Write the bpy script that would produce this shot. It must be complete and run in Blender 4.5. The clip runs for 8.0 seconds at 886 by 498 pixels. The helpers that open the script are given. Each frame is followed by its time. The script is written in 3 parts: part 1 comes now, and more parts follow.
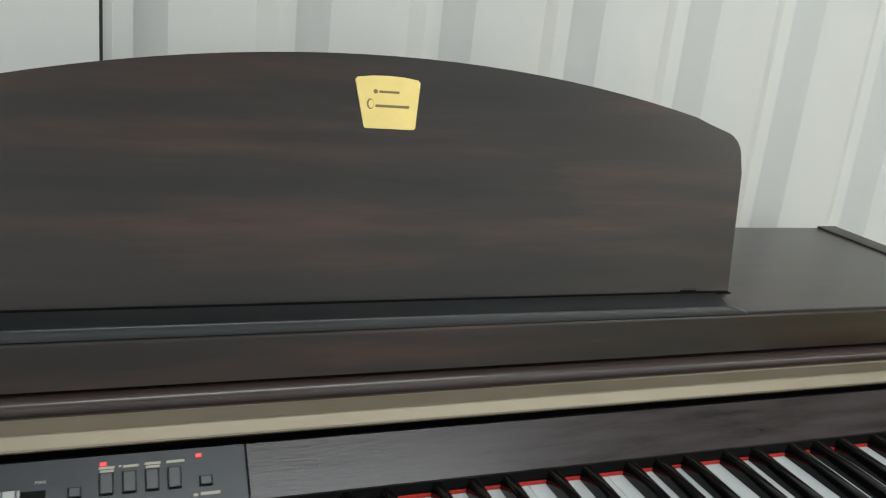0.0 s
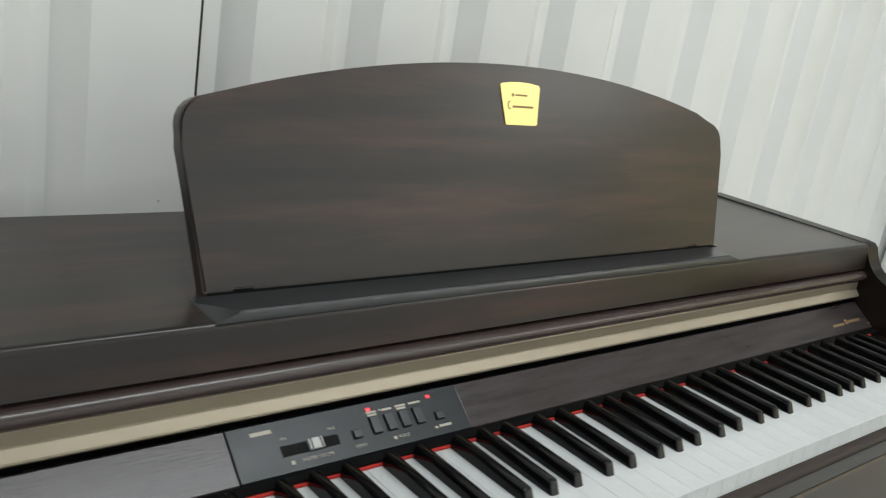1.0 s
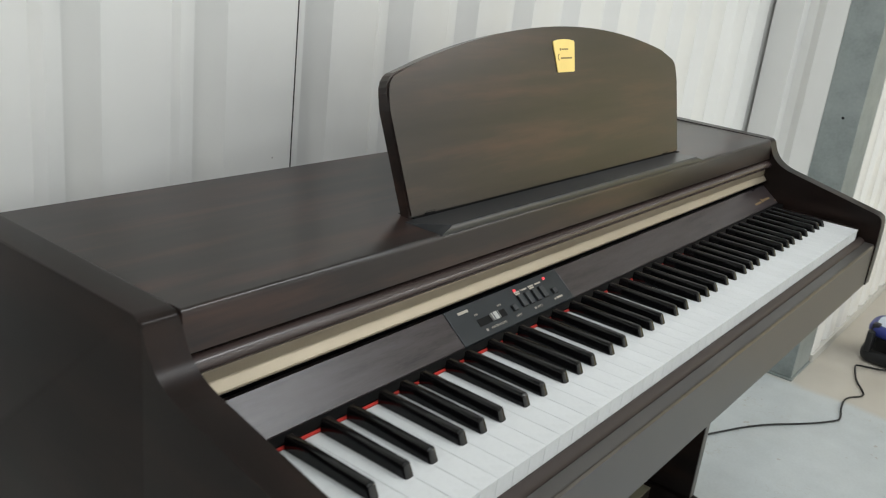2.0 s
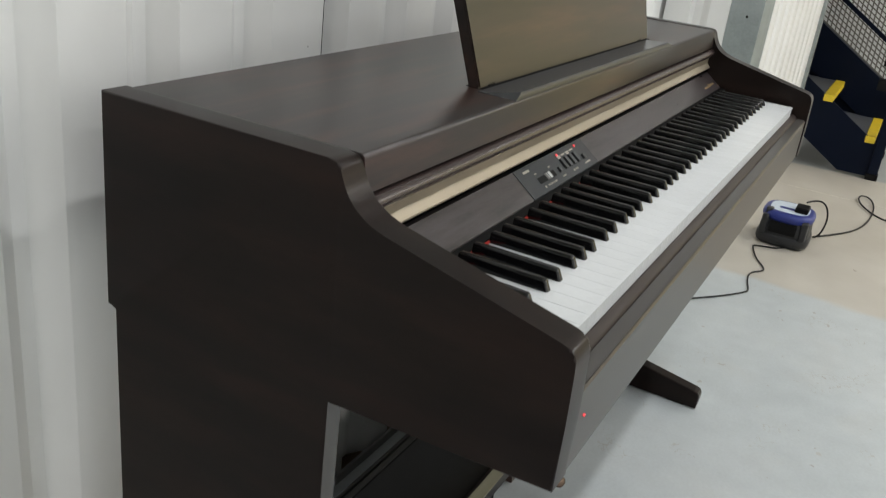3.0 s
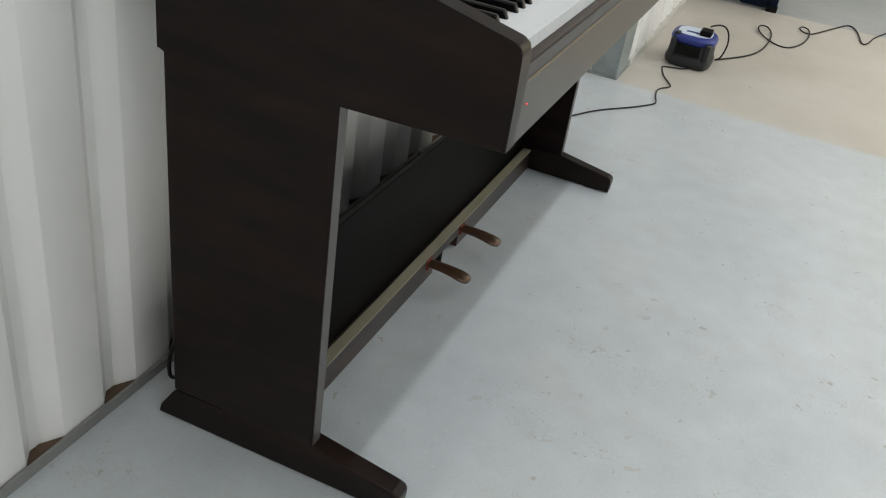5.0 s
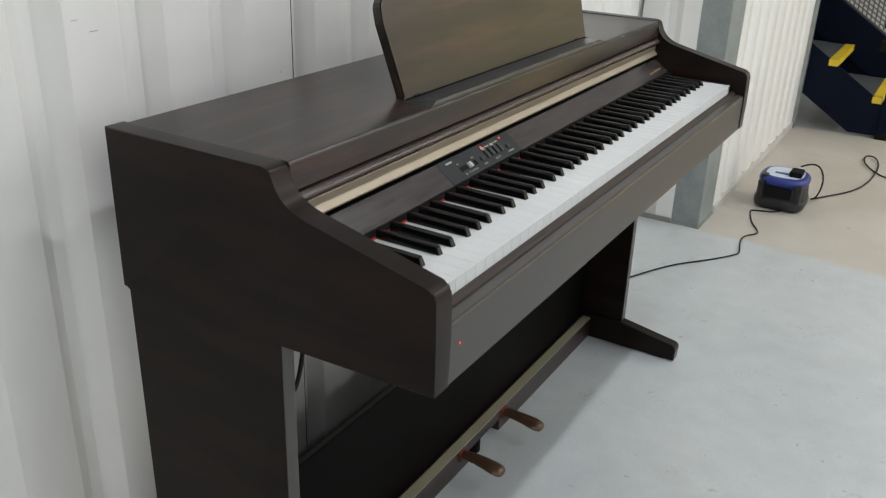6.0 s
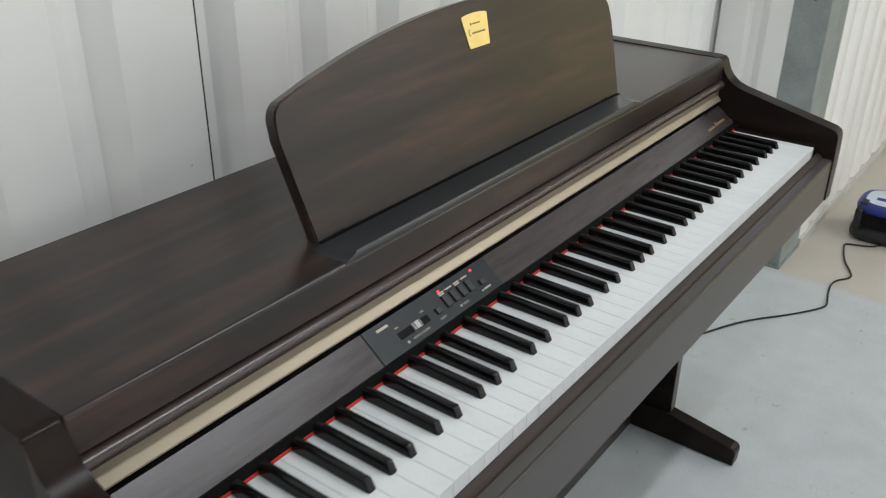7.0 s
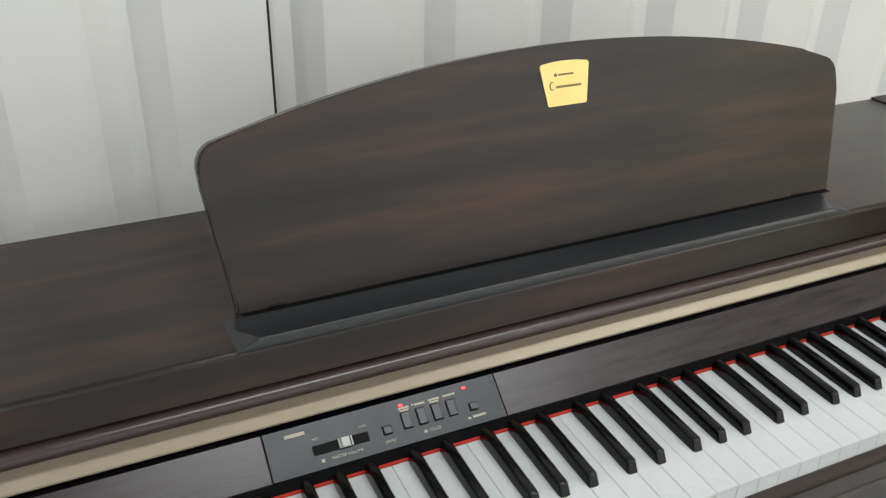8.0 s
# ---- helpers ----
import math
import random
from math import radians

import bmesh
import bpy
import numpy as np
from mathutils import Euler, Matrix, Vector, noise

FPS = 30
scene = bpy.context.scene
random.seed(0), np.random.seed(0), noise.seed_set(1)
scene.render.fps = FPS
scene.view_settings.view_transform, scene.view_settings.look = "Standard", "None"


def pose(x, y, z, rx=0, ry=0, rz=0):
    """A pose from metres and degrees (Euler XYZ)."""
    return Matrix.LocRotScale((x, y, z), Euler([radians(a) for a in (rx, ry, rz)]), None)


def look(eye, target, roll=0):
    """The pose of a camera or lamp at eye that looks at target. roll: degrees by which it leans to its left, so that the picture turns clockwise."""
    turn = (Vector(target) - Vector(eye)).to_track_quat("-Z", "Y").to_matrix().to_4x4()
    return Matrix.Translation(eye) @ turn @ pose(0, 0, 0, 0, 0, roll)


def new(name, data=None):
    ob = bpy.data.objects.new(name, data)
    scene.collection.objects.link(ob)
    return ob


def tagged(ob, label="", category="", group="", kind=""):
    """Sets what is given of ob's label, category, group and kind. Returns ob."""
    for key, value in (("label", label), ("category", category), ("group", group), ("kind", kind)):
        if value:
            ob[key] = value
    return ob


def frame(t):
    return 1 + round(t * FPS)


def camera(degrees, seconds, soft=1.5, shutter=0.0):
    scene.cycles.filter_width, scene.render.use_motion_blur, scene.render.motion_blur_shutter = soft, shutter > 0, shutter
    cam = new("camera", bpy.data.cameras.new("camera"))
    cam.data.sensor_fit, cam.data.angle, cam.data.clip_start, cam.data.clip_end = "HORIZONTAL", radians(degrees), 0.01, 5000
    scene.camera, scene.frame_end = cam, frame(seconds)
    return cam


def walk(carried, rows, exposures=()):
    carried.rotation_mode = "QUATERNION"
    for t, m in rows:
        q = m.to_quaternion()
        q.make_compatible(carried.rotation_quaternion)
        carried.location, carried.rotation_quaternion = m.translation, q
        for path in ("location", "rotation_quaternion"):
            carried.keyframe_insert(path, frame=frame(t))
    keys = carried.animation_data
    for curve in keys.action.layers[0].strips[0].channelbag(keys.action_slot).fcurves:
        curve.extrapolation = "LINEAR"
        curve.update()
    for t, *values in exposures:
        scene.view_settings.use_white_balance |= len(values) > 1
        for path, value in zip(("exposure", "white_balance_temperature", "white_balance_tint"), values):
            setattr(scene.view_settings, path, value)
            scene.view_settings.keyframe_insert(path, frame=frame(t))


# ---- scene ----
cam = camera(53.8, 8.0, soft=1.1, shutter=0.2)
PATH = [
    (0, (0.402, -0.384, 1.096), (1.126, 1.391, 0.526), 6.3),
    (0.5, (0.177, -0.412, 1.117), (1.272, 1.158, 0.537), 10.0),
    (1, (0.004, -0.333, 1.095), (1.277, 1.107, 0.541), 9.4),
    (1.2, (-0.054, -0.29, 1.096), (1.287, 1.075, 0.512), 8.3),
    (2.3, (-0.501, -0.295, 1.118), (1.093, 0.72, 0.464), 7.1),
    (2.5, (-0.552, -0.279, 1.108), (1.077, 0.665, 0.435), 7.4),
    (3, (-0.62, -0.184, 1.064), (1.038, 0.63, 0.297), 7.2),
    (3.5, (-0.752, -0.177, 1.054), (0.911, 0.528, 0.195), 7.2),
    (4, (-0.882, -0.21, 1.033), (0.777, 0.379, 0.084), 8.1),
    (4.2, (-0.915, -0.228, 1.02), (0.728, 0.326, 0.023), 8.8),
    (5.3, (-0.95, -0.316, 1.07), (0.665, 0.258, 0.039), 8.8),
    (5.5, (-0.903, -0.351, 1.094), (0.722, 0.319, 0.14), 6.4),
    (6, (-0.754, -0.44, 1.164), (0.827, 0.485, 0.36), 2.0),
    (6.5, (-0.556, -0.43, 1.208), (0.942, 0.586, 0.356), 0.6),
    (7, (-0.279, -0.336, 1.25), (1.154, 0.727, 0.345), 0.6),
    (7.5, (-0.04, -0.375, 1.253), (1.09, 0.993, 0.33), -0.7),
    (8, (0.171, -0.396, 1.257), (0.92, 1.194, 0.304), 1.1),
]
walk(cam, [(t, look(eye, target, roll)) for t, eye, target, roll in PATH],
     exposures=[(0, -0.24, 6200, 6), (0.5, -0.22, 6200, 5), (1, -0.08, 6250, 7), (2.5, 0.05, 6280, 10), (3.5, 0.12, 6430, 12), (4, 0.06, 6300, 10),
                (5.5, 0.04, 6280, 12), (6.5, 0.0, 6280, 12), (7, -0.05, 6220, 11), (8, 0.0, 6330, 10)])

# ---- light ----
world = bpy.data.worlds.new("world")
scene.world = world
world.use_nodes = True
world.node_tree.nodes["Background"].inputs[0].default_value = (0.96, 1.0, 1.02, 1)
world.node_tree.nodes["Background"].inputs[1].default_value = 0.3


def area_lamp(x, y, z, length, width, watts, colour, tilt=0):
    data = bpy.data.lights.new("area_lamp", "AREA")
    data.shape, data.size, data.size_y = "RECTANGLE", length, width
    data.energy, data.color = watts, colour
    ob = new("area_lamp", data)
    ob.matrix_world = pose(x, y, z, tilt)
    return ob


NEUTRAL, WARM = (0.965, 0.978, 0.972), (1.0, 0.96, 0.895)
area_lamp(0.80, -0.47, 2.26, 1.2, 0.05, 14.5, NEUTRAL)
area_lamp(-3.2, -0.5, 2.30, 1.5, 0.10, 32, WARM)
area_lamp(4.25, -1.0, 2.30, 1.2, 0.06, 5.5, NEUTRAL)
# unseen warm lamp, added to brighten the sheen on the music rest
area_lamp(4.0, -2.5, 2.30, 1.2, 0.06, 34, WARM)
# two more unseen lamps, added as fill
area_lamp(-1.6, -1.55, 2.34, 1.5, 0.06, 13, NEUTRAL)
area_lamp(2.2, -1.55, 2.34, 1.5, 0.06, 13, NEUTRAL)
# unseen fill lamps, added and tilted to brighten the closing south wall
area_lamp(-0.6, -2.2, 2.30, 2.4, 0.10, 31, NEUTRAL, -50)
area_lamp(2.4, -2.2, 2.30, 2.4, 0.10, 36, NEUTRAL, -50)


# ---- materials ----
def material(name, colour, rough=0.5, metal=0.0, dark=None, light=None, scale=8.0, stretch=(1, 1, 1), bump=0.0,
             bump_scale=200.0, coat=0.0, spec=0.5, vary=0.0, emit=None, power=0.0, rough_vary=0.06, fleck=0.35, detail=5):
    """A principled surface with colour variation at two scales, uneven gloss and fine relief."""
    m = bpy.data.materials.new(name)
    m.use_nodes = True
    t = m.node_tree
    n, l = t.nodes, t.links
    b = n["Principled BSDF"]
    b.inputs["Metallic"].default_value = metal
    b.inputs["Coat Weight"].default_value = coat
    b.inputs["Coat Roughness"].default_value = 0.12
    b.inputs["Specular IOR Level"].default_value = spec
    if emit:
        b.inputs["Emission Color"].default_value = (*emit, 1)
        b.inputs["Emission Strength"].default_value = power
    co = n.new("ShaderNodeTexCoord")
    mp = n.new("ShaderNodeMapping")
    mp.inputs["Scale"].default_value = stretch
    l.new(co.outputs["Object"], mp.inputs[0])
    big = n.new("ShaderNodeTexNoise")
    big.inputs["Scale"].default_value, big.inputs["Detail"].default_value = scale, detail
    l.new(mp.outputs[0], big.inputs["Vector"])
    fine = n.new("ShaderNodeTexNoise")
    fine.inputs["Scale"].default_value, fine.inputs["Detail"].default_value = scale * 9, 4
    l.new(mp.outputs[0], fine.inputs["Vector"])
    add = n.new("ShaderNodeMath")
    add.operation = "MULTIPLY_ADD"
    add.inputs[1].default_value = fleck
    l.new(fine.outputs[0], add.inputs[0])
    l.new(big.outputs[0], add.inputs[2])
    ramp = n.new("ShaderNodeValToRGB")
    ramp.color_ramp.elements[0].position, ramp.color_ramp.elements[1].position = 0.27 + fleck * 0.5, 0.77 + fleck * 0.5
    ramp.color_ramp.elements[0].color = (*(dark or [c * 0.92 for c in colour]), 1)
    ramp.color_ramp.elements[1].color = (*(light or [c * 1.06 for c in colour]), 1)
    mid = ramp.color_ramp.elements.new(0.50 + fleck * 0.5)
    mid.color = (*colour, 1)
    l.new(add.outputs[0], ramp.inputs[0])
    out = ramp.outputs[0]
    if vary:
        info = n.new("ShaderNodeObjectInfo")
        hsv = n.new("ShaderNodeHueSaturation")
        rng = n.new("ShaderNodeMapRange")
        rng.inputs[3].default_value, rng.inputs[4].default_value = 1 - vary, 1 + vary
        l.new(info.outputs["Random"], rng.inputs[0])
        l.new(rng.outputs[0], hsv.inputs["Value"])
        l.new(out, hsv.inputs["Color"])
        out = hsv.outputs[0]
    l.new(out, b.inputs["Base Color"])
    rr = n.new("ShaderNodeMapRange")
    rr.inputs[3].default_value, rr.inputs[4].default_value = max(0.03, rough - rough_vary), rough + rough_vary
    l.new(big.outputs[0], rr.inputs[0])
    l.new(rr.outputs[0], b.inputs["Roughness"])
    if bump:
        tex = n.new("ShaderNodeTexNoise")
        tex.inputs["Scale"].default_value, tex.inputs["Detail"].default_value = bump_scale, 3
        l.new(mp.outputs[0], tex.inputs["Vector"])
        bp = n.new("ShaderNodeBump")
        bp.inputs["Strength"].default_value, bp.inputs["Distance"].default_value = bump, 0.001
        l.new(tex.outputs[0], bp.inputs["Height"])
        l.new(bp.outputs[0], b.inputs["Normal"])
    return m


WOOD_DARK, WOOD_MID, WOOD_LIGHT = (0.0075, 0.0056, 0.0050), (0.0178, 0.0116, 0.0100), (0.056, 0.0265, 0.0185)


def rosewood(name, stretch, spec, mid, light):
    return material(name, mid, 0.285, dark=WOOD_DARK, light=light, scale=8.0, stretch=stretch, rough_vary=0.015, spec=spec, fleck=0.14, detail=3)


ROSEWOOD = rosewood("dark_rosewood", (0.5, 5, 5), 0.46, WOOD_MID, WOOD_LIGHT)
# the same wood for the sides, their shade put into darker, duller colours
ROSEWOOD_SHADED = rosewood("rosewood_side_shaded", (3, 0.7, 3.5), 0.14, (0.0118, 0.0079, 0.0066), (0.020, 0.0118, 0.0092))
GRAINED = material("open_grained_fascia", (0.040, 0.0310, 0.0310), 0.30, dark=(0.014, 0.011, 0.012), light=(0.056, 0.048, 0.051), scale=16, stretch=(0.7, 6, 6), bump=0.08, bump_scale=90, spec=0.42)
MOULDING = material("satin_brown_moulding", (0.040, 0.027, 0.025), 0.27, scale=3, rough_vary=0.01)
LEDGE = material("dark_slate_ledge", (0.015, 0.0165, 0.0185), 0.29, scale=3, rough_vary=0.02, spec=0.5)
GOLD = material("champagne_gold_strip", (0.335, 0.285, 0.21), 0.36, metal=0.4, scale=2)
BRASS = material("brass_plate", (0.86, 0.67, 0.25), 0.34, metal=0.5, scale=12, bump=0.04)
GOLD_PRINT = material("gold_print", (0.30, 0.21, 0.11), 0.4, metal=0.4)
EMBLEM = material("engraved_brown_print", (0.22, 0.15, 0.05), 0.5)
# paler brown that carries the light on leg edges and rail top
LIT_EDGE = material("lit_edge_brown", (0.055, 0.050, 0.046), 0.35, scale=5, spec=0.5)
RAIL = material("satin_brown_key_rail", (0.024, 0.0185, 0.0160), 0.33, dark=(0.019, 0.0145, 0.0125), light=(0.029, 0.022, 0.019), scale=4, stretch=(0.4, 3, 3), spec=0.6, rough_vary=0.02)
LIP = material("satin_brown_key_lip", (0.035, 0.026, 0.023), 0.5, scale=3, spec=0.2)
SCUFF = material("grey_scuff", (0.42, 0.40, 0.38), 0.7)
CAP = material("olive_grey_edge_strip", (0.25, 0.235, 0.165), 0.45, scale=8, stretch=(0.4, 4, 4))
KEY_WHITE = material("white_key_plastic", (0.655, 0.67, 0.675), 0.25, scale=30, vary=0.02, spec=0.5, rough_vary=0.04)
KEY_BLACK = material("black_key_plastic", (0.0032, 0.0032, 0.0036), 0.13, scale=30, spec=0.35, rough_vary=0.03)
FELT = material("red_felt", (0.50, 0.03, 0.02), 0.9, bump=0.4, bump_scale=600)
BUSHING = material("dark_red_felt", (0.20, 0.03, 0.018), 0.9, bump=0.4, bump_scale=600)
BLACK = material("matt_black", (0.005, 0.005, 0.005), 0.6, spec=0.12)
PANEL_GREY = material("grey_panel_plastic", (0.0095, 0.0130, 0.0165), 0.36, scale=40, spec=0.42, bump=0.06, bump_scale=900)
BUTTON = material("dark_button_plastic", (0.022, 0.024, 0.027), 0.35)
KNOB = material("light_grey_knob", (0.42, 0.42, 0.40), 0.4)
PRINT = material("pale_panel_print", (0.42, 0.38, 0.32), 0.6)
LED = material("red_indicator", (0.35, 0.03, 0.03), 0.3, emit=(1.0, 0.06, 0.08), power=0.8)
PEDAL = material("copper_brown_pedal", (0.080, 0.044, 0.025), 0.34, metal=0.4, scale=20, bump=0.05)
BARE = material("bare_back_board", (0.02, 0.018, 0.016), 0.6, scale=6)
WALL_WHITE = material("white_painted_steel", (0.76, 0.755, 0.733), 0.42, dark=(0.705, 0.698, 0.675), light=(0.785, 0.78, 0.76), scale=1.5, stretch=(1, 1, 0.6), bump=0.06, bump_scale=25)
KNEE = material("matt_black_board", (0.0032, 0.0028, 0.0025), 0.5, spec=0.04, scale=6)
GREY_WALL = material("grey_closing_wall", (0.22, 0.22, 0.215), 0.7, scale=1.2, bump=0.2, bump_scale=40)
CREAM = material("cream_closing_wall", (0.70, 0.61, 0.34), 0.7, scale=1.2, bump=0.2, bump_scale=40)
PLASTER = material("white_plaster", (0.74, 0.74, 0.72), 0.7, scale=1.2, bump=0.2, bump_scale=40)
TRACK_PALE = material("pale_floor_track", (0.52, 0.51, 0.47), 0.5, scale=12, bump=0.1)
WORN_LINE = material("worn_pale_line", (0.60, 0.57, 0.50), 0.6, scale=60, dark=(0.44, 0.39, 0.31), light=(0.66, 0.63, 0.56))
FILLER = material("brown_foam_filler", (0.10, 0.065, 0.04), 0.9, scale=60, bump=0.3)
TRACK = material("grey_floor_track", (0.25, 0.25, 0.24), 0.5, metal=0.3, scale=12, bump=0.1)
GALVANISED = material("galvanised_steel_post", (0.28, 0.312, 0.306), 0.45, metal=0.3, dark=(0.22, 0.25, 0.245), light=(0.33, 0.36, 0.354), scale=14, bump=0.08)
NAVY = material("navy_powder_coat", (0.0028, 0.0058, 0.016), 0.45, scale=8, spec=0.10, bump=0.08)
TREAD = material("worn_tread", (0.075, 0.08, 0.092), 0.6, scale=30, bump=0.3)
YELLOW = material("yellow_safety_paint", (0.72, 0.52, 0.02), 0.5, scale=20)
WIRE = material("steel_wire", (0.17, 0.16, 0.14), 0.45, metal=0.5)
CABLE = material("black_cable_rubber", (0.009, 0.009, 0.009), 0.5, spec=0.3)
BOX_BLACK = material("black_moulded_plastic", (0.012, 0.013, 0.015), 0.45, scale=30, bump=0.2, bump_scale=700)
BOX_BLUE = material("blue_moulded_plastic", (0.014, 0.026, 0.18), 0.4, scale=20)
BOX_LABEL = material("white_paper_label", (0.55, 0.62, 0.70), 0.55, scale=40)


def floor_material():
    """Worn pale-grey floor paint, a bare beige strip of concrete past a ragged edge, then darker paint."""
    m = bpy.data.materials.new("painted_concrete")
    m.use_nodes = True
    t = m.node_tree
    n, l = t.nodes, t.links
    b = n["Principled BSDF"]
    co = n.new("ShaderNodeTexCoord")
    sep = n.new("ShaderNodeSeparateXYZ")
    l.new(co.outputs["Object"], sep.inputs[0])

    def noise_node(scale, detail=5):
        k = n.new("ShaderNodeTexNoise")
        k.inputs["Scale"].default_value, k.inputs["Detail"].default_value = scale, detail
        l.new(co.outputs["Object"], k.inputs["Vector"])
        return k.outputs[0]

    def math_node(op, a, c, d=None):
        k = n.new("ShaderNodeMath")
        k.operation = op
        for i, v in enumerate((a, c, d)):
            if v is None:
                continue
            if isinstance(v, (int, float)):
                k.inputs[i].default_value = v
            else:
                l.new(v, k.inputs[i])
        return k.outputs[0]

    def ramp_node(src, stops):
        k = n.new("ShaderNodeValToRGB")
        e = k.color_ramp.elements
        e[0].position, e[0].color = stops[0][0], (*stops[0][1], 1)
        e[1].position, e[1].color = stops[-1][0], (*stops[-1][1], 1)
        for p, c in stops[1:-1]:
            x = e.new(p)
            x.color = (*c, 1)
        l.new(src, k.inputs[0])
        return k.outputs[0]

    def mix_node(f, a, c):
        k = n.new("ShaderNodeMix")
        k.data_type = "RGBA"
        l.new(f, k.inputs[0])
        for i, v in ((6, a), (7, c)):
            if isinstance(v, tuple):
                k.inputs[i].default_value = (*v, 1)
            else:
                l.new(v, k.inputs[i])
        return k.outputs[2]

    big, mid, small = noise_node(1.6), noise_node(9), noise_node(60, 6)
    paint = ramp_node(math_node("MULTIPLY_ADD", mid, 0.4, big), [(0.45, (0.418, 0.451, 0.461)), (0.7, (0.466, 0.498, 0.507)), (0.95, (0.503, 0.531, 0.537))])
    bare = ramp_node(math_node("MULTIPLY_ADD", mid, 0.5, big), [(0.45, (0.41, 0.377, 0.32)), (0.75, (0.475, 0.442, 0.385)), (1.0, (0.525, 0.492, 0.438))])
    far = ramp_node(big, [(0.3, (0.30, 0.315, 0.31)), (0.7, (0.37, 0.38, 0.375))])
    # specks, chips and scuffs of bare concrete in the paint
    chips = n.new("ShaderNodeTexVoronoi")
    chips.inputs["Scale"].default_value = 11.0
    warp = n.new("ShaderNodeMix")
    warp.data_type = "VECTOR"
    warp.inputs[0].default_value = 0.06
    l.new(co.outputs["Object"], warp.inputs[4])
    wn = n.new("ShaderNodeTexNoise")
    wn.inputs["Scale"].default_value = 22
    l.new(co.outputs["Object"], wn.inputs["Vector"])
    l.new(wn.outputs["Color"], warp.inputs[5])
    l.new(warp.outputs[1], chips.inputs["Vector"])
    spot = math_node("LESS_THAN", chips.outputs["Distance"], math_node("MULTIPLY_ADD", mid, 0.30, -0.10))
    patch = math_node("GREATER_THAN", noise_node(2.3), 0.50)
    paint = mix_node(math_node("MULTIPLY", math_node("MULTIPLY", spot, patch), 0.40), paint, (0.40, 0.36, 0.30))
    # small brown flecks, one here and there, drawn out along the floor
    flecks = n.new("ShaderNodeTexVoronoi")
    flecks.inputs["Scale"].default_value = 34.0
    l.new(warp.outputs[1], flecks.inputs["Vector"])
    pick = n.new("ShaderNodeSeparateColor")
    l.new(flecks.outputs["Color"], pick.inputs[0])
    chosen = math_node("MULTIPLY", math_node("GREATER_THAN", pick.outputs[0], 0.80), math_node("GREATER_THAN", noise_node(1.9), 0.44))
    fleck_size = math_node("MULTIPLY_ADD", pick.outputs[1], 0.16, math_node("MULTIPLY_ADD", noise_node(90, 3), 0.22, -0.08))
    fleck = math_node("MULTIPLY", math_node("LESS_THAN", flecks.outputs["Distance"], fleck_size), chosen)
    paint = mix_node(math_node("MULTIPLY", fleck, 0.55), paint, (0.30, 0.26, 0.21))
    stain = math_node("MULTIPLY", math_node("SUBTRACT", noise_node(3.7), 0.55), 2.2)
    cl = n.new("ShaderNodeClamp")
    l.new(stain, cl.inputs[0])
    paint = mix_node(math_node("MULTIPLY", cl.outputs[0], 0.45), paint, (0.50, 0.46, 0.40))
    # short curling scuffs, where the paint has worn
    curl = n.new("ShaderNodeTexVoronoi")
    curl.feature = "DISTANCE_TO_EDGE"
    curl.inputs["Scale"].default_value = 6.0
    cw = n.new("ShaderNodeMix")
    cw.data_type = "VECTOR"
    cw.inputs[0].default_value = 0.30
    l.new(co.outputs["Object"], cw.inputs[4])
    l.new(wn.outputs["Color"], cw.inputs[5])
    l.new(cw.outputs[1], curl.inputs["Vector"])
    line = math_node("LESS_THAN", curl.outputs["Distance"], math_node("MULTIPLY", noise_node(30, 3), 0.018))
    worn = math_node("GREATER_THAN", noise_node(5.3, 4), 0.585)
    paint = mix_node(math_node("MULTIPLY", math_node("MULTIPLY", line, worn), 0.45), paint, (0.34, 0.30, 0.24))
    grain = math_node("SUBTRACT", noise_node(140, 3), 0.5)
    mott = math_node("SUBTRACT", noise_node(14, 6), 0.5)
    tone = n.new("ShaderNodeHueSaturation")
    l.new(paint, tone.inputs["Color"])
    l.new(math_node("MULTIPLY_ADD", grain, 0.16, math_node("MULTIPLY_ADD", mott, 0.22, 1.0)), tone.inputs["Value"])
    paint = tone.outputs[0]
    edge1 = math_node("MULTIPLY_ADD", mid, 0.06, math_node("MULTIPLY_ADD", sep.outputs[1], -0.06, sep.outputs[0]))
    f1 = n.new("ShaderNodeMapRange")
    f1.inputs[1].default_value, f1.inputs[2].default_value = 2.205, 2.245
    l.new(edge1, f1.inputs[0])
    col = mix_node(f1.outputs[0], paint, bare)
    edge2 = math_node("MULTIPLY_ADD", mid, 0.04, math_node("MULTIPLY_ADD", sep.outputs[1], 0.02, sep.outputs[0]))
    f2 = n.new("ShaderNodeMapRange")
    f2.inputs[1].default_value, f2.inputs[2].default_value = 3.925, 3.955
    l.new(edge2, f2.inputs[0])
    col = mix_node(f2.outputs[0], col, far)
    # marks with places of their own: x, y, radius, depth of tone
    ragged = n.new("ShaderNodeMix")
    ragged.data_type = "VECTOR"
    ragged.inputs[0].default_value = 0.05
    l.new(co.outputs["Object"], ragged.inputs[4])
    rn = n.new("ShaderNodeTexNoise")
    rn.inputs["Scale"].default_value = 38
    l.new(co.outputs["Object"], rn.inputs["Vector"])
    l.new(rn.outputs["Color"], ragged.inputs[5])
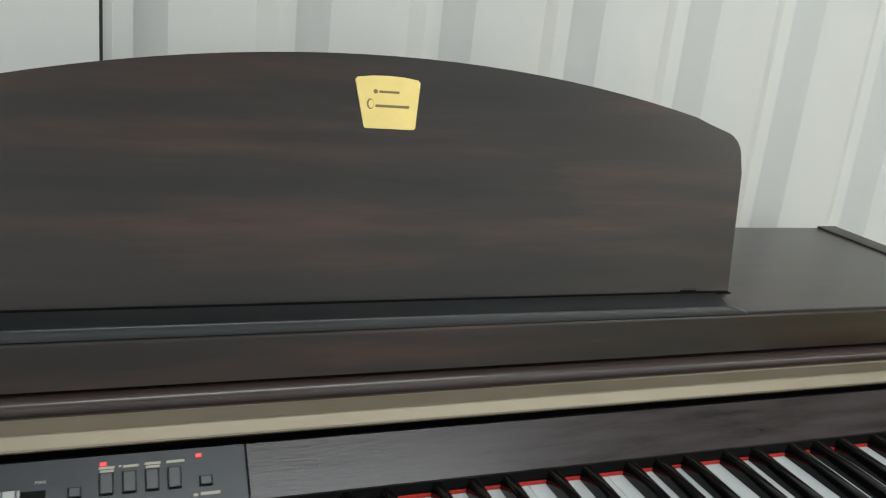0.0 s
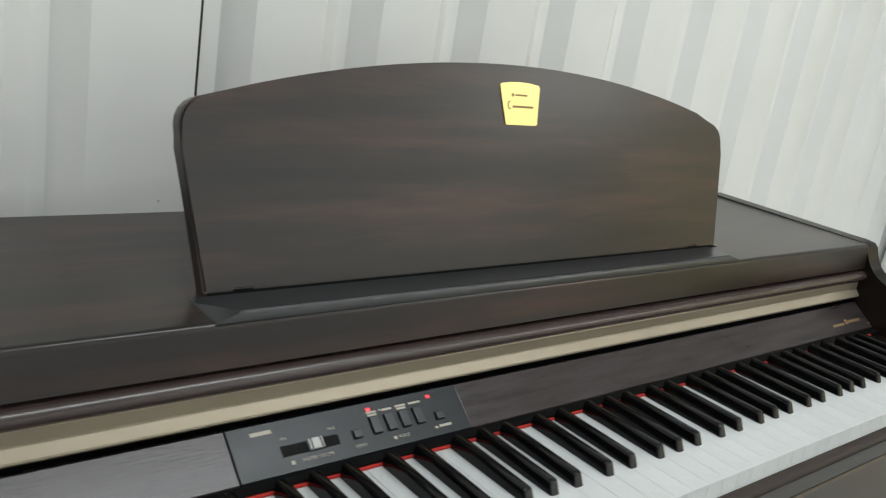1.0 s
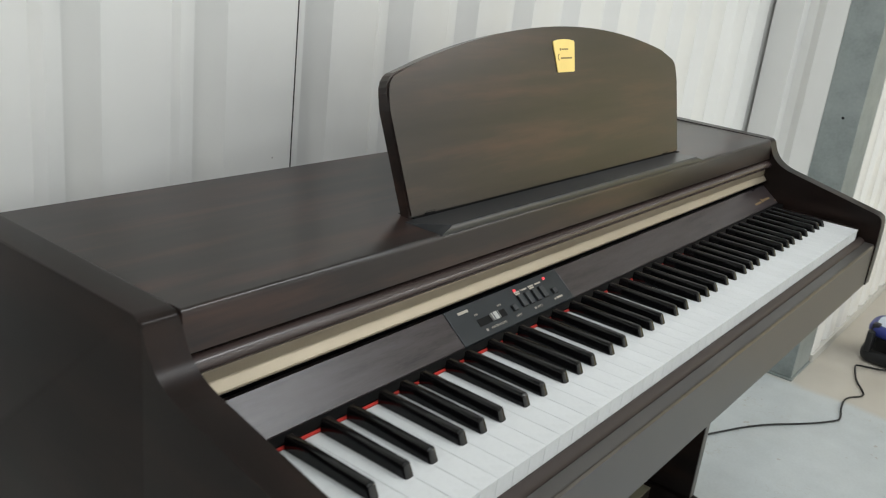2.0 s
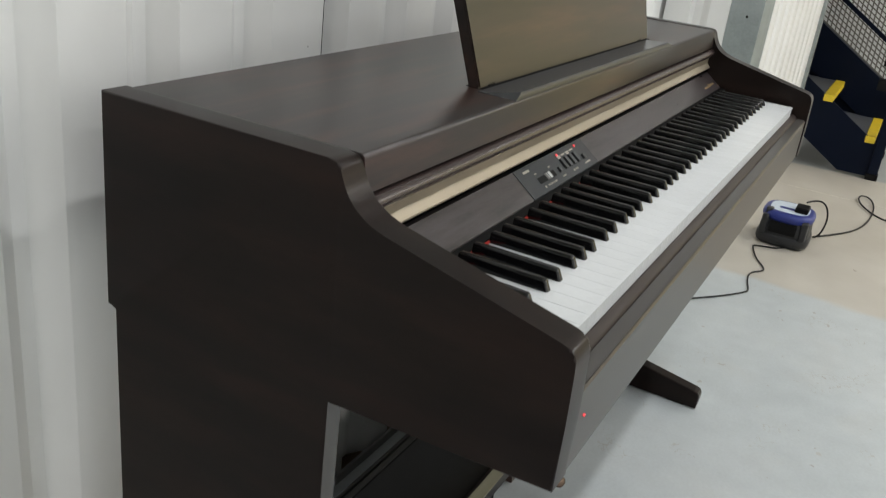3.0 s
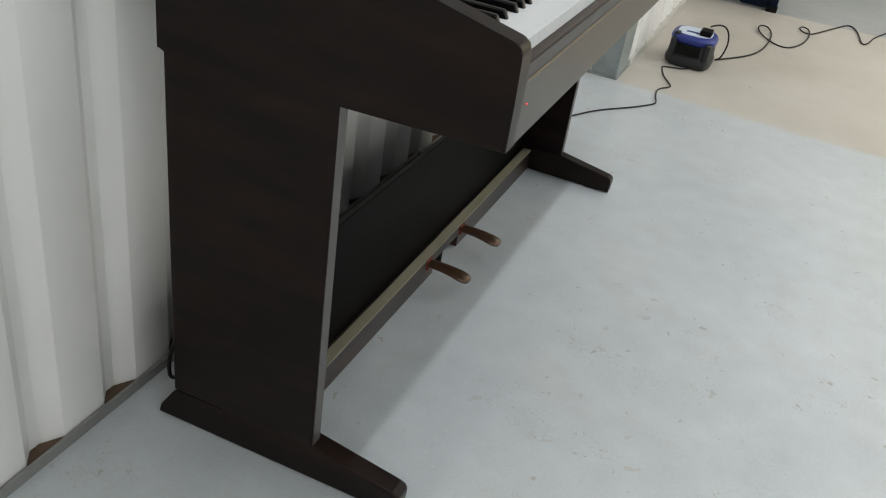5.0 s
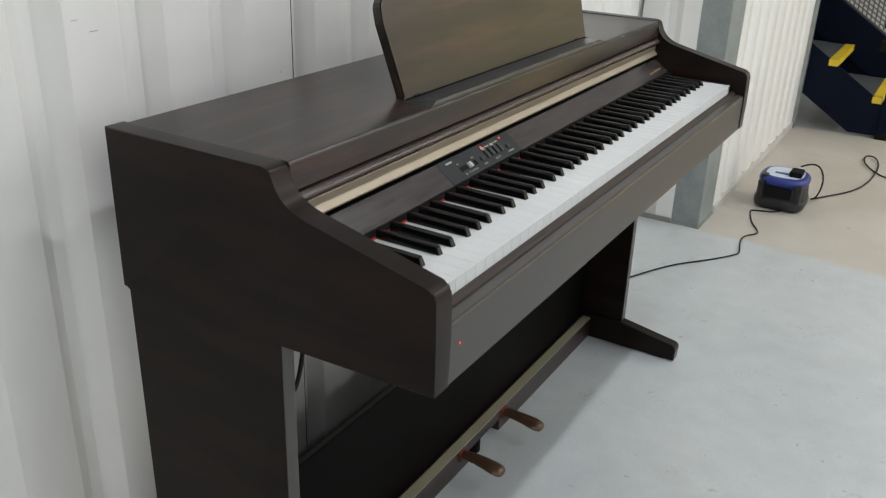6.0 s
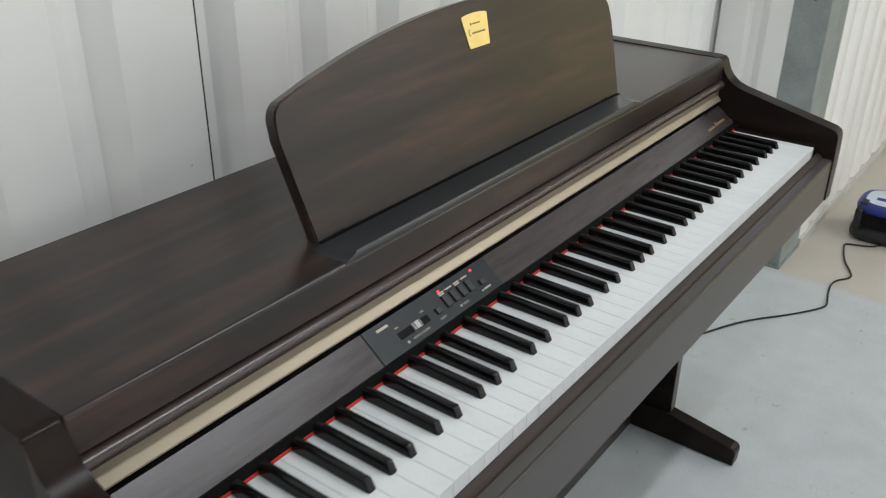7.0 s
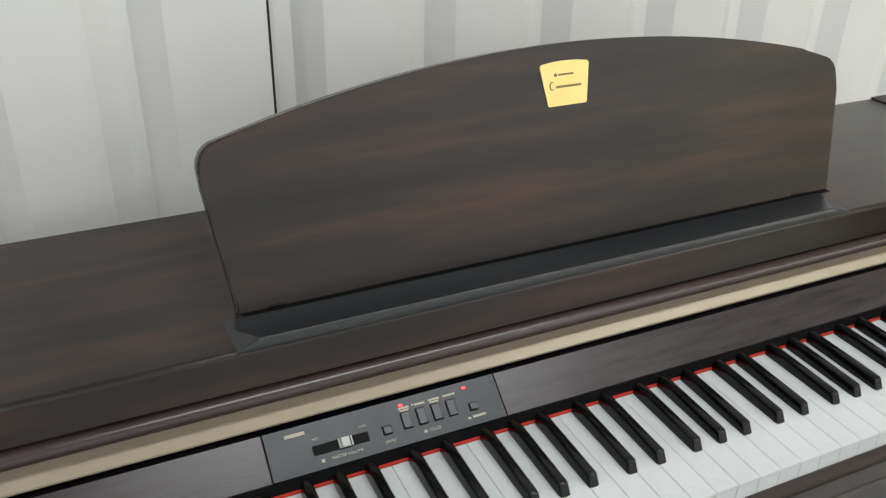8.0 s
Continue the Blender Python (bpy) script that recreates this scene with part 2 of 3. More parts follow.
    for x, y, r, deep in ((0.827, -0.024, 0.006, 0.85), (1.205, -0.243, 0.010, 0.5), (1.003, 0.216, 0.004, 0.8), (0.796, -0.189, 0.020, 0.35), (0.774, -0.284, 0.012, 0.45),
                          (0.711, -0.190, 0.028, 0.30), (0.521, -0.214, 0.007, 0.4), (0.751, -0.487, 0.006, 0.6), (0.704, -0.577, 0.016, 0.6), (0.707, -0.662, 0.014, 0.6), (0.334, 0.045, 0.004, 0.6),
                          (0.374, -0.147, 0.007, 0.4), (0.262, 0.025, 0.020, 0.25), (0.614, -0.379, 0.009, 0.5), (0.525, -0.367, 0.015, 0.35), (0.575, -0.523, 0.018, 0.3), (2.552, -0.217, 0.012, 0.7), (2.834, -0.427, 0.012, 0.7)):
        at = n.new("ShaderNodeVectorMath")
        at.operation = "DISTANCE"
        l.new(ragged.outputs[1], at.inputs[0])
        at.inputs[1].default_value = (x * 0.95 + 0.025, y * 0.95 + 0.025, 0.025)
        soft_edge = n.new("ShaderNodeMapRange")
        soft_edge.inputs[1].default_value, soft_edge.inputs[2].default_value = r * 0.55, r * 0.34
        soft_edge.inputs[4].default_value = deep
        l.new(at.outputs["Value"], soft_edge.inputs[0])
        col = mix_node(soft_edge.outputs[0], col, (0.26, 0.22, 0.17))
    l.new(col, b.inputs["Base Color"])
    rr = n.new("ShaderNodeMapRange")
    rr.inputs[3].default_value, rr.inputs[4].default_value = 0.28, 0.5
    l.new(math_node("MULTIPLY_ADD", f1.outputs[0], 0.35, mid), rr.inputs[0])
    l.new(rr.outputs[0], b.inputs["Roughness"])
    bp = n.new("ShaderNodeBump")
    bp.inputs["Strength"].default_value, bp.inputs["Distance"].default_value = 0.25, 0.002
    l.new(math_node("MULTIPLY_ADD", small, 0.3, mid), bp.inputs["Height"])
    l.new(bp.outputs[0], b.inputs["Normal"])
    return m


FLOOR = floor_material()


# ---- building helpers ----
def thing(name, at, label, category, group="", kind=""):
    ob = new(name)
    ob.empty_display_size = 0.05
    ob.location = at
    return tagged(ob, label, category, group, kind)


def base_of(ob):
    """Where a thing's origin stands; all parts share it."""
    while ob.parent:
        ob = ob.parent
    return Vector(ob.location)


def part(name, bm, mat, parent=None, label="", smooth=False):
    """One mesh object from a bmesh in world metres, under a thing or a part."""
    me = bpy.data.meshes.new(name)
    if parent is not None:
        bmesh.ops.translate(bm, verts=bm.verts[:], vec=-base_of(parent))
    bmesh.ops.recalc_face_normals(bm, faces=bm.faces[:])
    bm.to_mesh(me)
    bm.free()
    me.materials.append(mat)
    if smooth:
        me.shade_smooth()
        me.set_sharp_from_angle(angle=radians(38))
    ob = new(name, me)
    if parent is not None:
        ob.parent = parent
    if label:
        ob["label"] = label
    return ob


def add_box(bm, x0, x1, y0, y1, z0, z1, bevel=0.0, seg=2):
    vs = [bm.verts.new((x, y, z)) for x in (x0, x1) for y in (y0, y1) for z in (z0, z1)]
    faces = [(0, 1, 3, 2), (4, 6, 7, 5), (0, 4, 5, 1), (2, 3, 7, 6), (0, 2, 6, 4), (1, 5, 7, 3)]
    fs = [bm.faces.new([vs[i] for i in f]) for f in faces]
    if bevel:
        edges = {e for f in fs for e in f.edges}
        bmesh.ops.bevel(bm, geom=list(edges), offset=bevel, segments=seg, profile=0.7, affect="EDGES")
    return bm


def box(*a, **k):
    return add_box(bmesh.new(), *a, **k)


def prism(profile, x0, x1, bevel=0.0, seg=2, axis="x", rims=(True, True)):
    """A profile of (y, z) drawn along x (or of (x, z) along y, or (x, y) along z), its rims rounded."""
    bm = bmesh.new()

    def at(p, s):
        return {"x": (s, p[0], p[1]), "y": (p[0], s, p[1]), "z": (p[0], p[1], s)}[axis]

    a = [bm.verts.new(at(p, x0)) for p in profile]
    c = [bm.verts.new(at(p, x1)) for p in profile]
    f0, f1 = bm.faces.new(a), bm.faces.new(list(reversed(c)))
    n = len(profile)
    for i in range(n):
        bm.faces.new((a[i], a[(i + 1) % n], c[(i + 1) % n], c[i]))
    if bevel:
        rounded = (set(f0.edges) if rims[0] else set()) | (set(f1.edges) if rims[1] else set())
        bmesh.ops.bevel(bm, geom=list(rounded), offset=bevel, segments=seg, profile=0.6, affect="EDGES")
    return bm


def arc(cx, cy, r, a0, a1, n):
    return [(cx + r * math.cos(radians(a0 + (a1 - a0) * i / n)), cy + r * math.sin(radians(a0 + (a1 - a0) * i / n))) for i in range(n + 1)]


def tube(name, points, radius, mat, parent):
    cu = bpy.data.curves.new(name, "CURVE")
    cu.dimensions, cu.bevel_depth, cu.bevel_resolution, cu.resolution_u = "3D", radius, 3, 6
    sp = cu.splines.new("NURBS")
    sp.points.add(len(points) - 1)
    for p, q in zip(sp.points, points):
        p.co = (*q, 1)
    sp.use_endpoint_u, sp.order_u = True, 3
    tmp = new("temporary_curve", cu)
    me = bpy.data.meshes.new_from_object(tmp.evaluated_get(bpy.context.evaluated_depsgraph_get()))
    bpy.data.objects.remove(tmp)
    bpy.data.curves.remove(cu)
    bm = bmesh.new()
    bm.from_mesh(me)
    bpy.data.meshes.remove(me)
    return part(name, bm, mat, parent, smooth=True)


def lettering(text, size):
    cu = bpy.data.curves.new("lettering", "FONT")
    cu.body, cu.size, cu.align_x, cu.align_y, cu.extrude = text, size, "CENTER", "CENTER", 0.00008
    tmp = new("temporary_text", cu)
    me = bpy.data.meshes.new_from_object(tmp.evaluated_get(bpy.context.evaluated_depsgraph_get()))
    bpy.data.objects.remove(tmp)
    bpy.data.curves.remove(cu)
    bm = bmesh.new()
    bm.from_mesh(me)
    bpy.data.meshes.remove(me)
    return bm


# ---- setting ----
CEIL = 2.42
X_WEST, X_EAST, Y_SOUTH, Y_NORTH = -5.2, 5.21, -3.3, 0.546
floor = tagged(part("floor", box(X_WEST - 0.1, X_EAST + 0.1, Y_SOUTH - 0.1, 2.4, -0.1, 0), FLOOR),
       "worn pale grey painted concrete floor with a bare beige strip", "floor", kind="structure")
part("paint_line", box(3.466, 3.473, -0.34, 0.215, 0.0003, 0.0009), WORN_LINE, floor, "worn pale painted line")
tagged(part("ceiling", box(X_WEST - 0.1, X_EAST + 0.1, Y_SOUTH - 0.1, 2.4, CEIL, CEIL + 0.1), PLASTER),
       "plain white painted ceiling above the storage unit", "ceiling", kind="structure")
# out of view; made grey so that the piano's side reflects less
tagged(part("wall_west", box(X_WEST - 0.1, X_WEST, Y_SOUTH, Y_NORTH + 0.1, 0, CEIL), GREY_WALL), "unseen closing wall, grey to dim the piano side's reflections", "wall", kind="structure")
# out of view; set close and white to throw light under the keyboard
tagged(part("wall_south", box(X_WEST - 0.1, X_EAST + 0.1, Y_SOUTH - 0.1, Y_SOUTH, 0, CEIL), PLASTER), "unseen white closing wall, added to bounce light", "wall", kind="structure")
tagged(part("wall_east", box(X_EAST, X_EAST + 0.1, -1.2, 2.4, 0, CEIL), PLASTER), "white painted far wall", "wall", kind="structure")
# out of view; its cream is there for the olive sheen on the rest
tagged(part("wall_east_cream", box(X_EAST, X_EAST + 0.1, Y_SOUTH, -1.2, 0, CEIL), CREAM), "unseen cream closing wall, added to tint the rest's sheen", "wall", kind="structure")
tagged(part("wall_return", box(3.77, 3.87, Y_NORTH + 0.06, 2.3, 0, CEIL), PLASTER), "plain wall beside the steps", "wall", kind="structure")
tagged(part("wall_beyond", box(3.77, X_EAST, 2.3, 2.4, 0, CEIL), PLASTER), "plain wall beyond the steps", "wall", kind="structure")

PITCH, RIB0, RIB1 = 0.1633, 0.213, 0.3855


# one rib: soft-folded into a channel and out again, as (along, share of the depth)
FOLDS = ((-0.0006, 0), (0, 0.01), (0.0006, 0.04), (0.0254, 0.96), (0.0260, 0.99), (0.0266, 1), (0.0444, 1), (0.0450, 0.99), (0.0456, 0.96), (0.0762, 0.04), (0.0768, 0.01), (0.0774, 0))


def rib_profile(x0, x1, y, first, depth=0.02):
    """Corners of the box-profile sheet: broad faces at y, narrow channels set back."""
    pts = []
    k = math.floor((x0 - first) / PITCH)
    while first + k * PITCH < x1:
        s = first + k * PITCH
        if s + 0.080 < x1:
            pts += [(s + dx, y + dy * depth) for dx, dy in FOLDS if s + dx > x0 + 0.002]
        k += 1
    return [(x0, pts[0][1])] + pts + [(x1, pts[-1][1])]


def sheet(x0, x1, y, z0, z1, first, thick=0.004):
    front = rib_profile(x0, x1, y, first)
    loop = front + [(x, yy + thick) for x, yy in reversed(front)]
    bm = bmesh.new()
    lo = [bm.verts.new((x, yy, z0)) for x, yy in loop]
    hi = [bm.verts.new((x, yy, z1)) for x, yy in loop]
    n, h = len(loop), len(front)
    for i in range(n):
        bm.faces.new((lo[i], lo[(i + 1) % n], hi[(i + 1) % n], hi[i]))
    for i in range(h - 1):
        for ring in (lo, hi):
            bm.faces.new((ring[i], ring[i + 1], ring[n - 2 - i], ring[n - 1 - i]))
    return bm


wall_n = thing("wall_north", (0, Y_NORTH, 0), "white box-profile steel cladding wall with vertical ribs", "wall", kind="structure")
SEAM1 = 0.4005
part("sheet_panel", sheet(X_WEST, SEAM1 - 0.0016, Y_NORTH, 0.016, CEIL, RIB0), WALL_WHITE, wall_n, smooth=True)
part("sheet_panel", sheet(SEAM1 + 0.0016, 3.87, Y_NORTH, 0.016, CEIL, RIB1), WALL_WHITE, wall_n, smooth=True)
# dark strip filling the joint, in place of its shadow line
part("seam_shade", box(SEAM1 - 0.0014, SEAM1 + 0.0014, Y_NORTH + 0.0006, Y_NORTH + 0.0262, 0.016, CEIL), BARE, wall_n, "dark strip for the shade in the joint between sheets")
# dark sheet added behind, so that open seams look black
part("backing_board", box(X_WEST, 3.87, Y_NORTH + 0.03, Y_NORTH + 0.06, 0, CEIL), BARE, wall_n)
part("floor_track", box(X_WEST, 3.87, Y_NORTH - 0.009, Y_NORTH - 0.003, 0, 0.020, bevel=0.001), TRACK, wall_n, "grey steel floor track")
part("floor_track", box(X_WEST, 3.87, Y_NORTH - 0.003, Y_NORTH + 0.028, 0, 0.004), TRACK, wall_n, "grey steel floor track")

for x in [RIB0 + k * PITCH for k in range(-4, 1)] + [RIB1 + k * PITCH for k in range(1, 11)]:
    part("rib_filler", box(x + 0.004, x + 0.073, Y_NORTH + 0.001, Y_NORTH + 0.020, 0.0045, 0.0155), FILLER, wall_n, "brown foam filler at the rib's foot")
for x, z, w, h in ((0.007, 0.951, 0.013, 0.0012), (-0.021, 0.968, 0.010, 0.0010), (0.368, 0.8365, 0.002, 0.002)):
    part("scuff", box(x - w / 2, x + w / 2, Y_NORTH - 0.0004, Y_NORTH - 0.0001, z - h / 2, z + h / 2), SCUFF, wall_n, "small dark scuff")

PX = 2.222
ret = thing("return_wall", (PX, 0.44, 0), "white ribbed steel return panel meeting the post", "wall", kind="structure")
loop = [(PX, Y_NORTH - 0.003), (PX, 0.464), (PX + 0.018, 0.454), (PX + 0.018, 0.430), (PX, 0.405), (PX, 0.3455), (PX + 0.005, 0.3455), (PX + 0.005, 0.403), (PX + 0.023, 0.428), (PX + 0.023, 0.456), (PX + 0.005, 0.466), (PX + 0.005, Y_NORTH - 0.003)]
part("sheet_panel", prism(loop, 0.006, CEIL, axis="z"), WALL_WHITE, ret)
part("floor_track", box(PX - 0.007, PX - 0.001, 0.3455, Y_NORTH - 0.010, 0, 0.018, bevel=0.001), TRACK, ret)

Y_PART = 0.245
partition = thing("partition_wall", (2.5, Y_PART, 0), "white ribbed steel partition with a grey end trim", "wall", kind="structure")
part("sheet_panel", sheet(PX + 0.188, 3.87, Y_PART, 0.03, CEIL, RIB1), WALL_WHITE, partition, smooth=True)
part("floor_track", box(PX + 0.188, 3.87, Y_PART - 0.007, Y_PART + 0.03, 0, 0.029, bevel=0.002), TRACK_PALE, partition, "pale floor track")
part("end_trim", box(3.87, 3.92, Y_PART - 0.015, Y_PART + 0.06, 0, CEIL, bevel=0.003), GALVANISED, partition)

post = thing("steel_post", (PX + 0.088, 0.3, 0), "grey galvanised steel post standing against the partition", "post", kind="structure")
part("web", box(PX + 0.002, PX + 0.010, Y_PART + 0.002, 0.345, 0.006, CEIL, bevel=0.002), GALVANISED, post)
part("flange", box(PX + 0.010, PX + 0.188, Y_PART + 0.002, Y_PART + 0.008, 0.006, CEIL, bevel=0.002), GALVANISED, post)
part("flange", box(PX + 0.010, PX + 0.178, 0.339, 0.345, 0.006, CEIL), GALVANISED, post)
part("base_plate", box(PX - 0.006, PX + 0.192, Y_PART - 0.004, 0.352, 0, 0.006, bevel=0.001), GALVANISED, post)
bm = bmesh.new()
bmesh.ops.create_cone(bm, cap_ends=True, segments=10, radius1=0.004, radius2=0.003, depth=0.003,
                      matrix=Matrix.Translation((PX + 0.0005, 0.290, 0.800)) @ Matrix.Rotation(radians(90), 4, "Y"))
part("screw", bm, BLACK, post)

# ---- the digital piano ----
XL, XR, CHEEK = -0.067, 1.288, 0.032
XLI, XRI = XL + CHEEK, XR - CHEEK
KY, KZ = -0.0045, 0.7385
LID = 0.853
piano = thing("digital_piano", (0.618, 0.25, 0), "dark rosewood upright digital piano with open keyboard and music rest", "piano")

def smooth_curve(pts, n):
    """Catmull-Rom through the points, n pieces to each stretch."""
    out = []
    for i in range(len(pts) - 1):
        p0, p1, p2, p3 = pts[max(i - 1, 0)], pts[i], pts[i + 1], pts[min(i + 2, len(pts) - 1)]
        for k in range(n):
            u = k / n
            out.append(tuple(0.5 * (2 * p1[j] + (p2[j] - p0[j]) * u + (2 * p0[j] - 5 * p1[j] + 4 * p2[j] - p3[j]) * u * u
                                    + (3 * p1[j] - p0[j] - 3 * p2[j] + p3[j]) * u ** 3) for j in (0, 1)))
    return out + [pts[-1]]


CHEEK_SHAPE = [(0.454, LID + 0.002), (0.200, LID + 0.0005)] + smooth_curve([(0.1925, 0.8525), (0.1868, 0.8490), (0.1832, 0.8400), (0.1775, 0.8285), (0.1690, 0.8180), (0.1560, 0.8090), (0.140, 0.8030)], 4) \
    + smooth_curve([(-0.0190, 0.7650), (-0.0265, 0.7615), (-0.0310, 0.7555), (-0.0325, 0.7470)], 3) + [(-0.0335, 0.700), (-0.0330, 0.6360), (0.060, 0.6345), (0.1835, 0.6340), (0.1835, 0.066), (0.441, 0.066), (0.4405, 0.6355), (0.4545, 0.6365)]
LEG = 0.0245
LINING = CHEEK_SHAPE[:-5] + [(0.1835, 0.6340), (0.4405, 0.6350)] + CHEEK_SHAPE[-1:]
for x0, x1, inner, rims in ((XL, XL + LEG, XLI, (True, False)), (XR - LEG, XR, XRI, (False, True))):
    panel_side = part("side_panel", prism(CHEEK_SHAPE, x0, x1, bevel=0.0022, seg=3, rims=rims), ROSEWOOD_SHADED, piano, "side board running down into the leg", smooth=True)
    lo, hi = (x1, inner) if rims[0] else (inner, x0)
    part("cheek_lining", prism(LINING, lo, hi, bevel=0.0022, seg=3, rims=(rims[1], rims[0])), ROSEWOOD_SHADED, panel_side, smooth=True)
    # thin added strip, paler for the light on this edge
    part("lit_edge", box(x0 + 0.0022, x1 - 0.0008, 0.1827, 0.1836, 0.068, 0.6335), LIT_EDGE, panel_side, "leg's front edge, its lit tone put into the colour")
FOOT_SHAPE = [(0.474, 0.003), (0.470, 0.020), (0.446, 0.056), (0.438, 0.064), (0.190, 0.071), (0.042, 0.046), (0.034, 0.043), (0.030, 0.037), (0.029, 0.030), (0.031, 0.003)]
for x0, x1 in ((XL, XLI + 0.001), (XRI - 0.001, XR)):
    foot = part("foot", prism(FOOT_SHAPE, x0 - 0.001, x1 + 0.001, bevel=0.004), ROSEWOOD_SHADED, piano)
    for y in (0.08, 0.43):
        part("rubber_pad", box(x0 + 0.004, x1 - 0.004, y - 0.02, y + 0.02, 0, 0.003), BLACK, foot)

# lid with its rounded front edge, standing a little below the cheeks
part("lid", prism([(0.452, LID - 0.017), (0.452, LID)] + arc(0.1895, LID - 0.005, 0.0050, 90, 180, 6) + [(0.1812, 0.8185), (0.196, 0.8185), (0.200, LID - 0.017)],
                  XLI + 0.0003, XRI - 0.0003, bevel=0.0006), ROSEWOOD, piano, smooth=True)
part("lip_moulding", prism([(0.200, 0.7985)] + [(0.1850 + 0.0105 * math.cos(radians(a)), 0.8070 + 0.0080 * math.sin(radians(a))) for a in range(266, 93, -12)] + [(0.200, 0.8150)],
                           XLI + 0.001, XRI - 0.001), MOULDING, piano, smooth=True)
part("gold_strip", prism([(0.200, 0.7982), (0.1845, 0.7980), (0.1838, 0.7968), (0.1845, 0.7872), (0.1835, 0.7862), (0.1778, 0.7792), (0.1776, 0.7776), (0.1800, 0.7752), (0.200, 0.7750)],
                         XLI + 0.001, XRI - 0.001, bevel=0.0004), GOLD, piano, "champagne gold trim strip")
part("recess_board", box(XLI + 0.001, XRI - 0.001, 0.200, 0.206, 0.715, 0.820), BLACK, piano)
part("back_board", box(XLI + 0.001, XRI - 0.001, 0.440, 0.448, 0.640, LID - 0.018), BARE, piano)
part("keybed", box(XLI + 0.001, XRI - 0.001, 0.000, 0.439, 0.637, 0.660), ROSEWOOD, piano)

# fascia either side of the control panel
FY0, FZ0, FY1, FZ1 = 0.1480, 0.7430, 0.1805, 0.7680
FLEN = math.hypot(FY1 - FY0, FZ1 - FZ0)
FC, FS = (FY1 - FY0) / FLEN, (FZ1 - FZ0) / FLEN


def fascia_profile(lift=0.0):
    return [(FY0 - FS * lift, FZ0 + FC * lift), (FY1 - FS * lift, FZ1 + FC * lift), (FY1 + 0.010, FZ1 - 0.004), (FY0 + 0.012, FZ0 - 0.010), (FY0 + 0.001, FZ0 - 0.010)]


PX0, PX1 = 0.2775, 0.4955
part("fascia", prism(fascia_profile(), XLI + 0.001, PX0 - 0.0007, bevel=0.0006), GRAINED, piano, "grained dark wood fascia")
part("fascia", prism(fascia_profile(), PX1 + 0.0007, XRI - 0.001, bevel=0.0006), GRAINED, piano, "grained dark wood fascia")
panel = part("control_panel", prism(fascia_profile(0.0006), PX0, PX1, bevel=0.0006), PANEL_GREY, piano, "dark grey plastic control panel")


def on_panel(bm, u, v, lift):
    """Lay a small piece, built flat round the origin, on the sloping fascia at u along and v up it."""
    m = Matrix(((1, 0, 0, PX0 + u), (0, FC, -FS, FY0 + FC * v - FS * lift), (0, FS, FC, FZ0 + FS * v + FC * lift), (0, 0, 0, 1)))
    bmesh.ops.transform(bm, matrix=m, verts=bm.verts[:])
    return bm


def plate(w, h, t, bevel=0.0):
    return box(-w / 2, w / 2, -h / 2, h / 2, -t, t, bevel=bevel)


part("slider_slot", on_panel(plate(0.050, 0.0085, 0.0004), 0.0632, 0.0165, 0.0007), BLACK, panel)
part("slider_knob", on_panel(plate(0.0125, 0.0088, 0.0018, 0.0009), 0.0668, 0.0168, 0.0024), KNOB, panel, "pale grey volume slider knob")
for du in (-0.0042, 0.0042):
    part("knob_ridge", on_panel(plate(0.0012, 0.0086, 0.0004), 0.0668 + du, 0.0168, 0.0042), PANEL_GREY, panel)


def button(name, u, v, w, h):
    """A low key of the panel's own plastic in a dark surrounding gap."""
    part(name + "_gap", on_panel(plate(w + 0.0016, h + 0.0016, 0.0002), u, v, 0.0007), BLACK, panel)
    part(name, on_panel(plate(w, h, 0.0013, 0.0006), u, v, 0.0018), BUTTON, panel)


button("demo_button", 0.1055, 0.0168, 0.0070, 0.0064)
for i in range(4):
    button("voice_button", 0.1250 + 0.0146 * i, 0.0208, 0.0078, 0.0142)
button("reverb_button", 0.1895, 0.0166, 0.0075, 0.0062)
for u, v in ((0.1232, 0.0348), (0.1856, 0.0352)):
    part("indicator_light", on_panel(plate(0.0042, 0.0030, 0.0006, 0.0005), u, v, 0.0012), LED, panel, "glowing red indicator")
for text, u, v, size in (("MIN", 0.0425, 0.0262, 0.0032), ("MAX", 0.0850, 0.0262, 0.0032), ("MASTER VOLUME", 0.0665, 0.0066, 0.0036), ("DEMO", 0.1058, 0.0070, 0.0036), ("VOICE", 0.1480, 0.0068, 0.0038)):
    part("lettering", on_panel(lettering(text, size), u, v, 0.0008), PRINT, panel)
for u, v, w, h in ((0.0265, 0.0340, 0.0175, 0.0030), (0.0445, 0.0066, 0.0030, 0.0030), (0.1390, 0.0068, 0.0030, 0.0026), (0.1255, 0.0322, 0.0100, 0.0018), (0.1255, 0.0298, 0.0088, 0.0018), (0.1340, 0.0327, 0.0015, 0.0016),
                   (0.1408, 0.0322, 0.0100, 0.0018), (0.1550, 0.0327, 0.0105, 0.0018), (0.1550, 0.0303, 0.0090, 0.0018), (0.1700, 0.0327, 0.0120, 0.0018), (0.1822, 0.0072, 0.0030, 0.0020), (0.1920, 0.0076, 0.0130, 0.0022)):
    part("print_bar", on_panel(plate(w, h, 0.0001), u, v, 0.0008), PRINT, panel)
# gold print at the treble end of the fascia
for u, v, w, h in ((0.895, 0.0128, 0.030, 0.0036), (0.9185, 0.0150, 0.0070, 0.0076), (0.9405, 0.0146, 0.034, 0.0040), (0.9755, 0.0062, 0.010, 0.0018)):
    part("gold_print_bar", on_panel(plate(w, h, 0.0001), u, v, 0.0002), GOLD_PRINT, piano)

